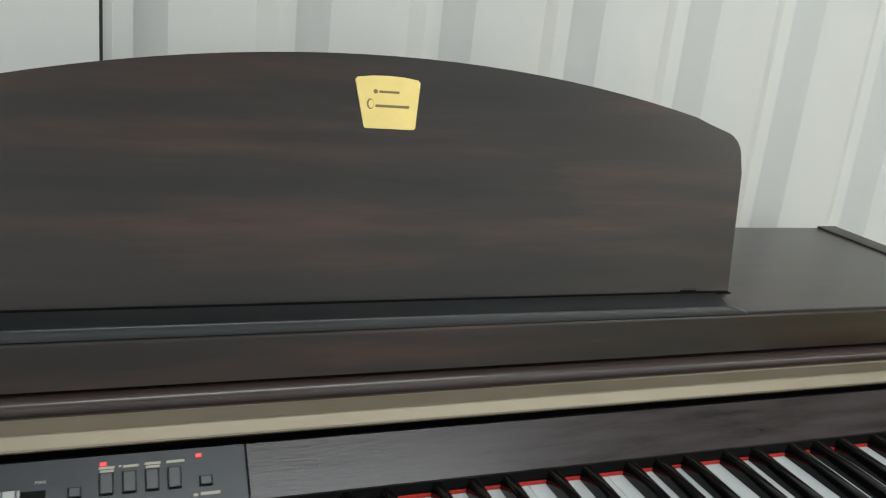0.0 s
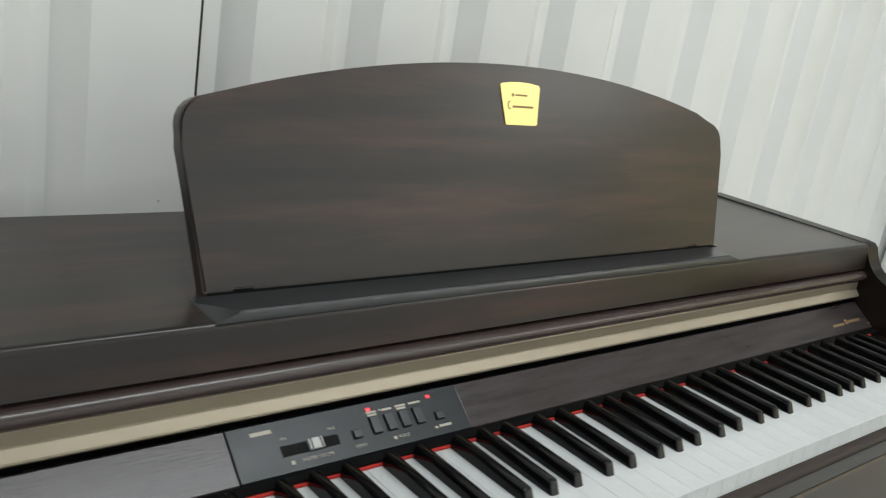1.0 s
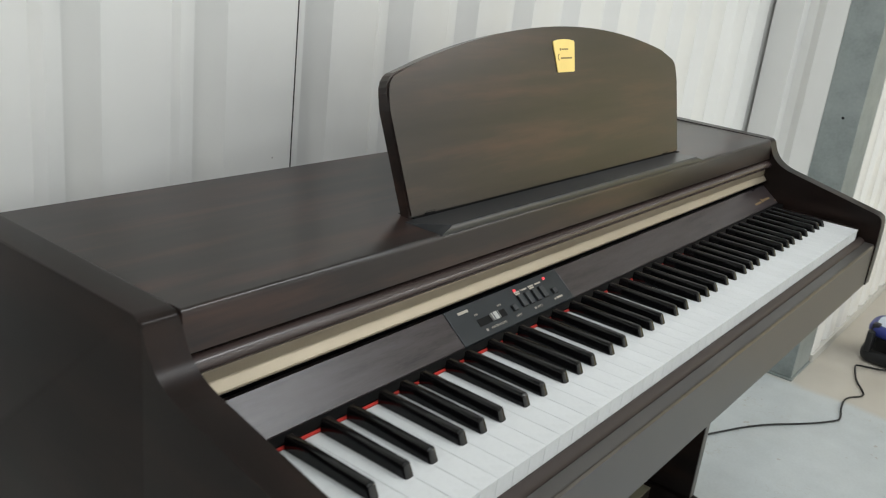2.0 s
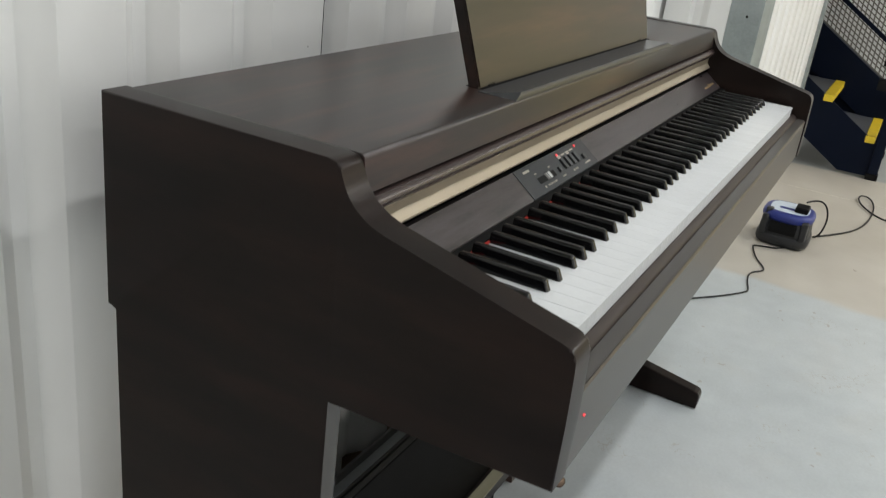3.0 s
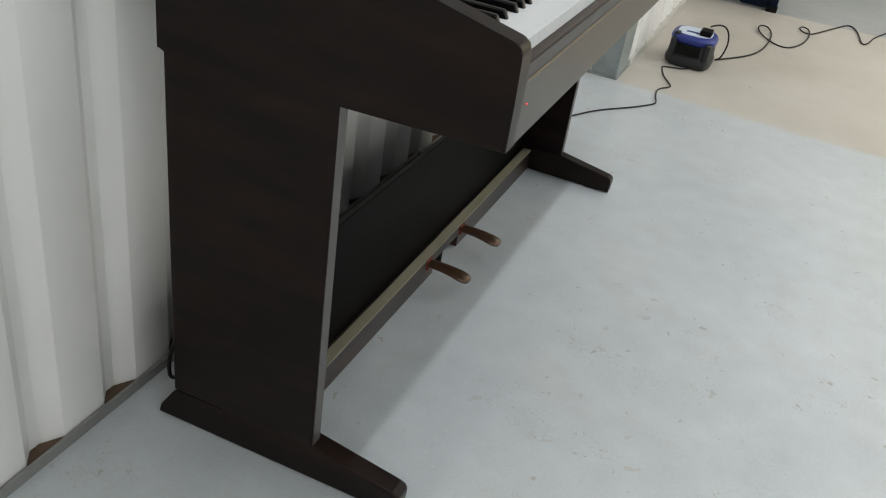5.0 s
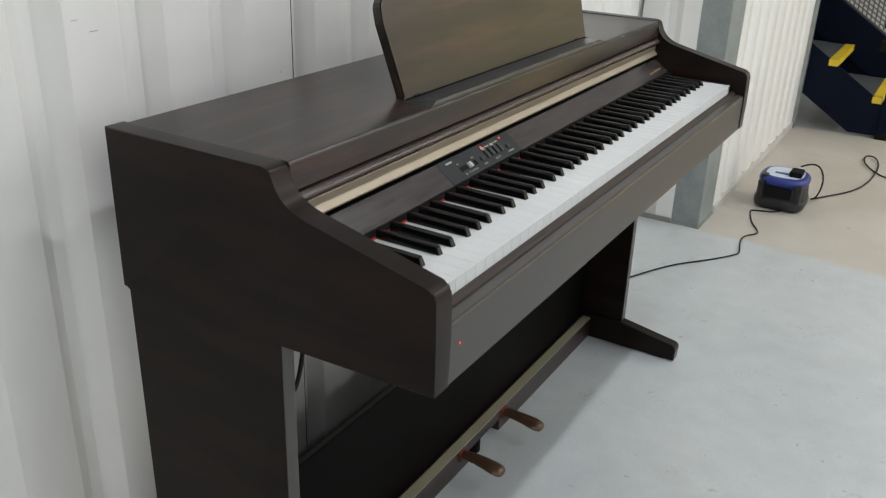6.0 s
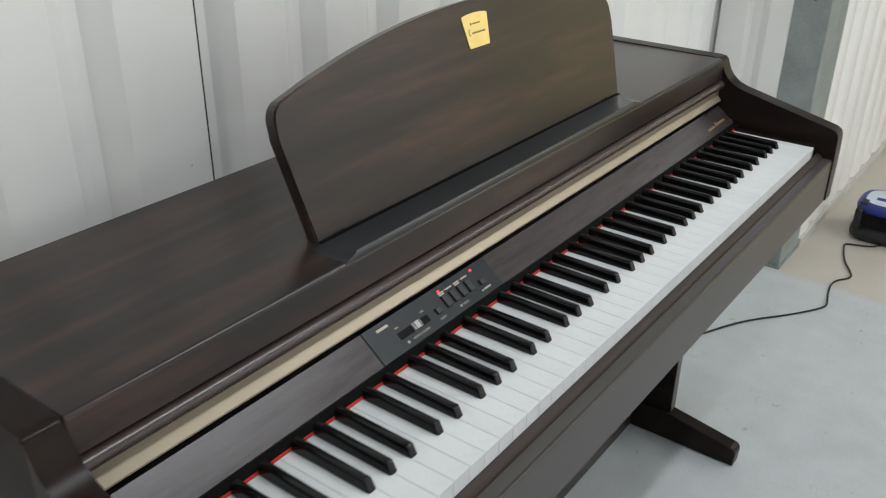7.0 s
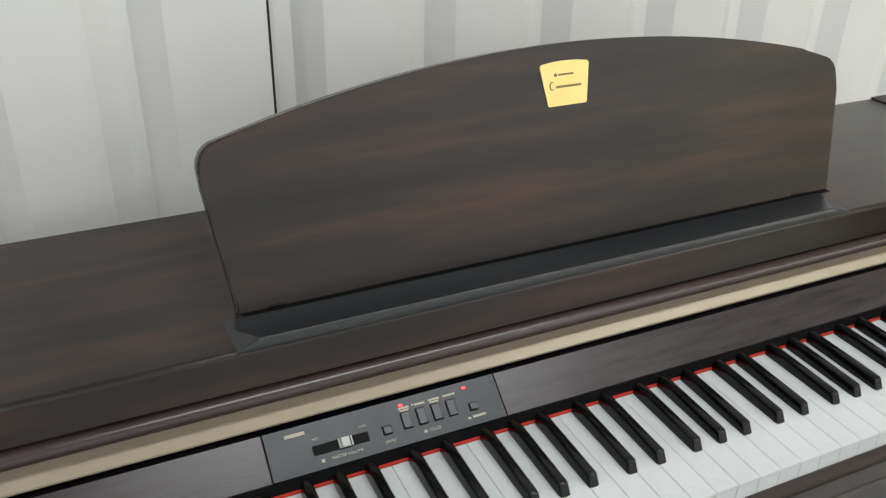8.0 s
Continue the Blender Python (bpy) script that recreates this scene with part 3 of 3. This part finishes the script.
# strip under the fascia, felt, end blocks
part("under_strip", box(XLI + 0.001, XRI - 0.001, 0.1365, 0.1480, 0.700, 0.7415), BLACK, piano)
part("felt_strip", box(-0.002, 1.224, 0.1332, 0.1363, KZ + 0.0003, KZ + 0.0019, bevel=0.0005), FELT, piano, "red felt strip behind the keys")
for x0, x1 in ((XLI + 0.0005, -0.0045), (1.2255, XRI - 0.0005)):
    part("end_block", box(x0, x1, KY + 0.006, 0.1362, 0.660, KZ - 0.004, bevel=0.0015), ROSEWOOD_SHADED, piano)

# front rail below the keys: a brown lip against the key fronts, a flat ledge, then the upright face
part("key_lip", prism([(-0.0020, 0.700), (-0.0020, 0.7185), (-0.0050, 0.7195), (-0.0115, 0.7165), (-0.0140, 0.7125), (-0.0140, 0.700)],
                      XLI + 0.0008, XRI - 0.0008), LIP, piano, smooth=True)
part("key_slip", prism([(-0.002, 0.6345), (-0.002, 0.6995), (-0.0145, 0.7000), (-0.0145, 0.7118), (-0.0295, 0.7112), (-0.0312, 0.7085), (-0.0312, 0.6355), (-0.0300, 0.6345)],
                       XLI + 0.0008, XRI - 0.0008), RAIL, piano)
# thin added strip, its paler tone stands in for the rail's sheen
part("rail_sheen", box(XLI + 0.001, XRI - 0.001, -0.0290, -0.0148, 0.7119, 0.7124), LIT_EDGE, piano, "top of the key rail, its sheen put into the colour")
part("power_light", box(-0.0134, -0.0114, -0.0329, -0.0310, 0.6789, 0.6807), LED, piano, "tiny red power light")

# pedal beam with a gap between the pedals, knee panel, pedals
BX0, BX1 = XL + LEG + 0.0003, XR - LEG - 0.0003
beam = part("pedal_beam", prism([(BX0, 0.004), (0.592, 0.004), (0.592, 0.036), (0.730, 0.036), (0.730, 0.004), (BX1, 0.004), (BX1, 0.0575), (BX0, 0.0575)], 0.267, 0.296, bevel=0.001, axis="y"), ROSEWOOD, piano)
part("beam_cap", box(BX0, BX1, 0.2665, 0.2890, 0.0578, 0.0605, bevel=0.0008), CAP, beam, "olive-grey edge strip")
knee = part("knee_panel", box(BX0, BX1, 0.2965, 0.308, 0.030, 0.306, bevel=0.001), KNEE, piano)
part("panel_edge", box(BX0, BX1, 0.2985, 0.3065, 0.3062, 0.3074), BARE, knee)


def pedal(cx):
    bm = bmesh.new()
    rings = []
    for y, z, w, h in ((0.270, 0.046, 0.010, 0.007), (0.252, 0.047, 0.0105, 0.0075), (0.232, 0.047, 0.0115, 0.0078), (0.210, 0.045, 0.0135, 0.0080), (0.190, 0.042, 0.0155, 0.0078), (0.178, 0.040, 0.0150, 0.0068), (0.171, 0.0385, 0.0112, 0.0048), (0.1685, 0.038, 0.006, 0.002)):
        rings.append([bm.verts.new((cx + 1.18 * w * math.cos(radians(a)), y, z + 1.25 * h * math.sin(radians(a)))) for a in range(0, 360, 30)])
    for r, q in zip(rings, rings[1:]):
        for i in range(12):
            bm.faces.new((r[i], r[(i + 1) % 12], q[(i + 1) % 12], q[i]))
    bm.faces.new(rings[0])
    bm.faces.new(list(reversed(rings[-1])))
    ob = part("pedal", bm, PEDAL, piano, "copper-brown rounded metal pedal", smooth=True)
    part("pedal_slot", box(cx - 0.0115, cx + 0.0115, 0.2628, 0.2668, 0.034, 0.0560, bevel=0.001), BUSHING, ob, "red felt bushing")


pedal(0.561)
pedal(0.747)
bm = bmesh.new()
bmesh.ops.create_cone(bm, cap_ends=True, segments=20, radius1=0.013, radius2=0.013, depth=0.034, matrix=Matrix.Translation((0.640, 0.280, 0.017)))
bmesh.ops.bevel(bm, geom=bm.edges[:], offset=0.002, segments=1, affect="EDGES")
part("adjuster_foot", bm, BLACK, piano)

# music rest: ledge, hinge blocks, leaning panel with an arched top, brass plate
ledge = part("rest_ledge", prism([(0.2320, LID - 0.0008), (0.2320, LID + 0.0012), (0.2220, LID + 0.0014), (0.1907, LID + 0.0061), (0.1899, LID + 0.0063), (0.1890, LID + 0.0062), (0.1883, LID + 0.0057), (0.1879, LID + 0.0050), (0.1845, LID + 0.0002), (0.1845, LID - 0.0008)], 0.266, 0.927), LEDGE, piano, "dark slate ledge with chamfered ends", smooth=True)
for v in ledge.data.vertices:
    if v.co.z > LID + 0.003:
        v.co.x += 0.019 if v.co.x < 0 else -0.020
# black strip painting in the shade under the rest's foot
part("rest_gap_shade", box(0.283, 0.946, 0.2322, 0.2560, LID - 0.0006, LID + 0.0007), BLACK, piano)
TILT = radians(15.2)
RY, RZ = 0.2370, LID + 0.0028


def rest_point(x, v, n):
    """x along, v up the leaning panel from its foot, n behind its front."""
    return (x, RY + v * math.sin(TILT) + n * math.cos(TILT), RZ + v * math.cos(TILT) - n * math.sin(TILT))


def rest_outline():
    left, right, high = 0.2655, 0.9590, 0.1915
    cx, half, sag = 0.618, 0.330, 0.0445
    r = (half ** 2 + sag ** 2) / (2 * sag)
    side_r = 0.022
    pts = [(0.2800, -0.002), (0.9475, -0.002), (right - 0.0006, 0.108)]
    pts += [(right - side_r + side_r * math.cos(radians(a)), 0.1245 + side_r * math.sin(radians(a))) for a in (0, 18, 36, 54, 68)]
    for i in range(1, 24):
        x = half * 0.955 * (1 - 2 * i / 24)
        pts.append((cx + x, high - r + math.sqrt(r * r - x * x)))
    pts += [(left + side_r + side_r * math.cos(radians(a)), 0.1245 + side_r * math.sin(radians(a))) for a in (112, 126, 144, 162, 180)]
    pts.append((left + 0.0008, 0.108))
    return pts

bm = bmesh.new()
front = [bm.verts.new(rest_point(x, v, 0.0)) for x, v in rest_outline()]
back = [bm.verts.new(rest_point(x, v, 0.015)) for x, v in rest_outline()]
f0, f1 = bm.faces.new(front), bm.faces.new(list(reversed(back)))
for i in range(len(front)):
    j = (i + 1) % len(front)
    bm.faces.new((front[i], front[j], back[j], back[i]))
bmesh.ops.bevel(bm, geom=list(set(f0.edges) | set(f1.edges)), offset=0.002, segments=2, affect="EDGES")
rest = part("music_rest", bm, ROSEWOOD, piano, "leaning music rest with arched top")
for x in (0.313, 0.902):
    part("hinge_block", box(x - 0.008, x + 0.008, 0.2372, 0.2520, LID + 0.0008, LID + 0.0040), BLACK, piano)
part("rest_stay", prism([(0.256, LID + 0.0002), (0.277, LID + 0.0002), (0.286, 0.925), (0.276, 0.925)], 0.610, 0.630), BLACK, piano)


def on_rest(points, n0, n1):
    bm = bmesh.new()
    a = [bm.verts.new(rest_point(x, v, n0)) for x, v in points]
    c = [bm.verts.new(rest_point(x, v, n1)) for x, v in points]
    bm.faces.new(a), bm.faces.new(list(reversed(c)))
    for i in range(len(a)):
        bm.faces.new((a[i], a[(i + 1) % len(a)], c[(i + 1) % len(a)], c[i]))
    return bm


BADGE = [(0.5915, 0.1352), (0.5930, 0.1340), (0.6325, 0.1340), (0.6340, 0.1352), (0.6383, 0.1712), (0.6365, 0.1734), (0.6245, 0.1750), (0.6115, 0.1755), (0.5985, 0.1750), (0.5865, 0.1734), (0.5847, 0.1712)]
badge = part("badge", on_rest(BADGE, -0.0012, 0.0004), BRASS, rest, "bright brass maker's plate")


def bar(x0, x1, v0, v1):
    return [(x0, v0), (x1, v0), (x1, v1), (x0, v1)]


def disc(cx, cv, rx, rv):
    return [(cx + rx * math.cos(radians(a)), cv + rv * math.sin(radians(a))) for a in range(0, 360, 30)]


EMBLEM_SHAPES = [disc(0.6010, 0.1628, 0.0018, 0.0018), bar(0.6040, 0.6206, 0.1619, 0.1637)]
EMBLEM_SHAPES += [disc(0.5968, 0.1530, 0.0030, 0.0042), [(0.6006, 0.1506), (0.6285, 0.1506), (0.6290, 0.1527), (0.6011, 0.1527)]]
for shape in EMBLEM_SHAPES:
    part("emblem", on_rest(shape, -0.0014, -0.0008), EMBLEM, badge)
part("emblem_hollow", on_rest(disc(0.5974, 0.1530, 0.0022, 0.0033), -0.0016, -0.0012), BRASS, badge)

# keys: one white and one black shape, shared by all
WHITE_W, GAP = 0.0235, 0.0004


def key_mesh(name, bm, mat, smooth=False):
    bmesh.ops.recalc_face_normals(bm, faces=bm.faces[:])
    me = bpy.data.meshes.new(name)
    bm.to_mesh(me)
    bm.free()
    me.materials.append(mat)
    if smooth:
        me.shade_smooth()
        me.set_sharp_from_angle(angle=radians(50))
    return me


white_me = key_mesh("white_key", prism([(0.0, 0.0), (0.0, -0.0022), (0.0012, -0.0026), (0.0012, -0.0240), (0.1405, -0.0240), (0.1405, 0.0)], GAP / 2, WHITE_W - GAP / 2, bevel=0.0003, seg=1), KEY_WHITE)
bm = bmesh.new()
lower = [bm.verts.new(p) for p in ((-0.0056, 0.0450, -0.004), (0.0056, 0.0450, -0.004), (0.0056, 0.1400, -0.004), (-0.0056, 0.1400, -0.004))]
upper = [bm.verts.new(p) for p in ((-0.0044, 0.0515, 0.0112), (0.0044, 0.0515, 0.0112), (0.0046, 0.1400, 0.0122), (-0.0046, 0.1400, 0.0122))]
bm.faces.new(lower), bm.faces.new(list(reversed(upper)))
for i in range(4):
    bm.faces.new((lower[i], lower[(i + 1) % 4], upper[(i + 1) % 4], upper[i]))
tops = [e for e in bm.edges if any(v in upper for v in e.verts)]
bmesh.ops.bevel(bm, geom=tops, offset=0.0026, segments=3, profile=0.5, affect="EDGES")
black_me = key_mesh("black_key", bm, KEY_BLACK, smooth=True)
origin = base_of(piano)


def key(name, me, x):
    ob = new(name, me)
    ob.parent = piano
    ob.location = Vector((x, KY, KZ)) - origin


for i in range(52):
    key("white_key", white_me, i * WHITE_W)
key("black_key", black_me, 0.0280)
for octave in range(7):
    for dx in (0.0202, 0.0503, 0.0895, 0.1175, 0.1455):
        key("black_key", black_me, 0.047 + 0.1645 * octave + dx)

# ---- cables ----
lead = thing("power_lead", (0.02, 0.5, 0), "black mains cable looping behind the piano leg", "cable")
tube("cable", [(0.124, 0.300, 0.6368), (0.120, 0.300, 0.560), (0.108, 0.300, 0.480), (0.088, 0.300, 0.436), (0.052, 0.306, 0.424), (0.012, 0.325, 0.395), (-0.004, 0.380, 0.300), (-0.006, 0.460, 0.170), (-0.012, 0.490, 0.092), (-0.014, 0.496, 0.050), (-0.006, 0.497, 0.012), (0.06, 0.495, 0.004), (0.30, 0.500, 0.004), (0.9, 0.50, 0.004), (1.30, 0.50, 0.004)], 0.0035, CABLE, lead)
tube("cable", [(0.04, 0.330, 0.26), (0.06, 0.322, 0.300), (0.10, 0.3155, 0.3005), (0.30, 0.3155, 0.3005), (0.52, 0.3155, 0.3005), (0.56, 0.322, 0.30), (0.60, 0.335, 0.25), (0.60, 0.36, 0.02)], 0.0035, CABLE, lead)
cord = thing("adapter_cord", (1.9, 0.25, 0), "thin black cord snaking over the floor to the power unit", "cable")
tube("cable", [(1.264, 0.471, 0.004), (1.405, 0.412, 0.004), (1.556, 0.358, 0.004), (1.711, 0.289, 0.004), (1.854, 0.220, 0.004), (1.964, 0.127, 0.004), (2.058, 0.066, 0.004), (2.086, 0.063, 0.004), (2.155, 0.081, 0.004),
               (2.239, 0.090, 0.004), (2.291, 0.047, 0.004), (2.338, 0.066, 0.004), (2.392, 0.097, 0.004), (2.510, 0.129, 0.004), (2.524, 0.123, 0.004), (2.538, 0.083, 0.004), (2.556, 0.043, 0.004), (2.592, 0.024, 0.005)], 0.0027, CABLE, cord)
reel = thing("extension_cord", (3.2, -0.2, 0), "black extension cord lying in loose loops on the floor", "cable")
tube("cable", [(2.690, 0.004, 0.156), (2.725, -0.024, 0.166), (2.752, -0.060, 0.150), (2.768, -0.078, 0.090), (2.764, -0.064, 0.020), (2.777, -0.034, 0.005), (2.849, -0.083, 0.005), (2.971, -0.159, 0.005), (3.099, -0.199, 0.005),
               (3.262, -0.217, 0.005), (3.432, -0.219, 0.008), (3.560, -0.187, 0.010), (3.546, -0.143, 0.010), (3.425, -0.155, 0.008), (3.300, -0.221, 0.005), (3.243, -0.293, 0.005), (3.354, -0.351, 0.005), (3.546, -0.383, 0.005),
               (3.705, -0.375, 0.008), (3.728, -0.334, 0.010), (3.652, -0.326, 0.008), (3.601, -0.377, 0.005), (3.721, -0.430, 0.005), (3.889, -0.497, 0.005), (4.037, -0.560, 0.005), (3.902, -0.603, 0.005), (3.650, -0.620, 0.005), (3.720, -0.653, 0.005),
               (3.883, -0.680, 0.005), (4.162, -0.795, 0.005), (4.498, -1.197, 0.005)], 0.0034, CABLE, reel)

# ---- portable power unit on the floor ----
unit = thing("portable_power_unit", (2.68, 0.038, 0), "black and blue plastic portable power unit with a paper label", "power unit")
UC = (2.664, 0.050)


def rounded_block(rings, wide=0.092, deep=0.090, power=4.5):
    """A soft-cornered body through rings of (height, share of the full width)."""
    bm = bmesh.new()
    loops = []
    for z, k in rings:
        loop = []
        for i in range(36):
            a = radians(10 * i)
            c, d = math.cos(a), math.sin(a)
            r = (abs(c) ** power + abs(d) ** power) ** (-1 / power)
            loop.append(bm.verts.new((UC[0] + wide * k * r * c, UC[1] + deep * k * r * d, z)))
        loops.append(loop)
    for p, q in zip(loops, loops[1:]):
        for i in range(36):
            bm.faces.new((p[i], p[(i + 1) % 36], q[(i + 1) % 36], q[i]))
    bm.faces.new(loops[0])
    bm.faces.new(list(reversed(loops[-1])))
    return bm


part("body", rounded_block([(0.004, 0.86), (0.010, 0.93), (0.020, 0.97), (0.060, 0.97), (0.092, 0.93), (0.108, 0.88), (0.112, 0.80)]), BOX_BLACK, unit, smooth=True)
part("lower_bumper", rounded_block([(0.003, 0.90), (0.010, 0.99), (0.020, 1.03), (0.036, 1.03), (0.044, 1.00), (0.047, 0.94)]), BOX_BLACK, unit, smooth=True)
part("recess", box(UC[0] - 0.0945, UC[0] - 0.066, UC[1] - 0.044, UC[1] + 0.050, 0.052, 0.094, bevel=0.005), BLACK, unit)
for y0 in (UC[1] + 0.056, UC[1] - 0.080):
    part("side_rib", box(UC[0] - 0.0955, UC[0] - 0.055, y0, y0 + 0.024, 0.040, 0.112, bevel=0.009, seg=3), BOX_BLACK, unit, smooth=True)
part("blue_top", rounded_block([(0.094, 0.93), (0.102, 0.99), (0.112, 1.0), (0.120, 0.97), (0.126, 0.90), (0.128, 0.84)], power=3.2), BOX_BLUE, unit, smooth=True)
part("top_label", rounded_block([(0.1265, 0.76), (0.1295, 0.75), (0.1300, 0.72)], power=3.0), BOX_LABEL, unit, "pale blue and white paper label", smooth=True)
part("label_stripe", box(UC[0] - 0.030, UC[0] - 0.006, UC[1] - 0.030, UC[1] + 0.036, 0.1298, 0.1304), BOX_BLUE, unit)
part("corner_cap", box(UC[0] - 0.076, UC[0] - 0.048, UC[1] + 0.050, UC[1] + 0.074, 0.098, 0.134, bevel=0.008, seg=3), BOX_BLACK, unit, smooth=True)
part("plug", box(UC[0] - 0.050, UC[0] + 0.018, UC[1] - 0.064, UC[1] - 0.018, 0.130, 0.151, bevel=0.008, seg=3), BLACK, unit, "black plug lying on the top")

# ---- mobile steps beyond the partition ----
steps = thing("mobile_steps", (4.18, 0.05, 0), "navy steel mobile steps with yellow step edges and mesh sides", "steps")
SX0, SX1 = 3.935, 4.485
SLOPE = 0.66


def band(y0, y1, low, high, x0, x1):
    return prism([(y0, low + SLOPE * (y0 + 0.16)), (y1, low + SLOPE * (y1 + 0.16)), (y1, high + SLOPE * (y1 + 0.16)), (y0, high + SLOPE * (y0 + 0.16))], x0, x1, bevel=0.002)


for x in (SX0, SX1):
    part("stringer", prism([(-0.165, 0.012), (-0.010, 0.012), (0.90, 0.612), (0.90, 0.172 + SLOPE * 1.045), (-0.145, 0.172), (-0.165, 0.165)], x - 0.004, x + 0.004), NAVY, steps)
for i in range(5):
    y, z = -0.137 + 0.229 * i, 0.199 + 0.1525 * i
    tread = part("tread", box(SX0 + 0.005, SX1 - 0.005, y + 0.046, y + 0.228, z - 0.025, z, bevel=0.002), TREAD, steps, "worn grey step tread")
    part("step_edge", box(SX0 - 0.006, SX1 - 0.005, y, y + 0.045, z - 0.030, z + 0.003, bevel=0.002), YELLOW, tread, "yellow painted step edge")
part("side_bar", band(-0.16, 0.90, 0.10, 0.34, SX1 - 0.03, SX1 + 0.03), NAVY, steps)
part("side_bar", band(-0.16, 0.90, 0.50, 0.525, SX1 - 0.012, SX1 + 0.012), NAVY, steps)
part("handrail", band(-0.16, 0.90, 0.80, 0.87, SX1 - 0.03, SX1 + 0.03), NAVY, steps)
part("handrail", band(-0.16, 0.90, 1.06, 1.12, SX1 - 0.03, SX1 + 0.03), NAVY, steps)
bm = bmesh.new()
for i in range(43):
    y = -0.15 + i * 0.024
    add_box(bm, SX1 + 0.001, SX1 + 0.007, y, y + 0.007, 0.26 + SLOPE * (y + 0.16), 1.08 + SLOPE * (y + 0.16))
for j in range(31):
    z = 0.32 + j * 0.024
    a = [bm.verts.new((SX1 + dx, yy, z + dz + SLOPE * (yy + 0.16))) for yy in (-0.15, 0.88) for dx in (-0.003, 0.0) for dz in (0, 0.007)]
    for f in ((0, 1, 3, 2), (4, 6, 7, 5), (0, 4, 5, 1), (2, 3, 7, 6), (0, 2, 6, 4), (1, 5, 7, 3)):
        bm.faces.new([a[k] for k in f])
part("mesh_infill", bm, WIRE, steps, "woven steel wire mesh")
for x in (SX0, SX1):
    part("front_post", box(x - 0.022, x + 0.022, -0.190, -0.145, 0.03, 1.25, bevel=0.006), NAVY, steps)
part("post_clamp", box(SX0 - 0.03, SX0 + 0.03, -0.207, -0.075, 0.42, 0.47, bevel=0.004), BLACK, steps)
part("post_clamp", box(SX0 - 0.03, SX0 + 0.03, -0.207, -0.075, 0.53, 0.58, bevel=0.004), BLACK, steps)
part("lower_rail", box(SX0 - 0.015, SX1 + 0.015, -0.180, -0.150, 0.03, 0.075, bevel=0.004), NAVY, steps)
for x in (SX0, SX1):
    part("rubber_foot", box(x - 0.025, x + 0.025, -0.195, -0.140, 0.0, 0.03, bevel=0.004), BLACK, steps)
    part("back_leg", box(x - 0.02, x + 0.02, 0.86, 0.90, 0.0, 0.72, bevel=0.004), NAVY, steps)
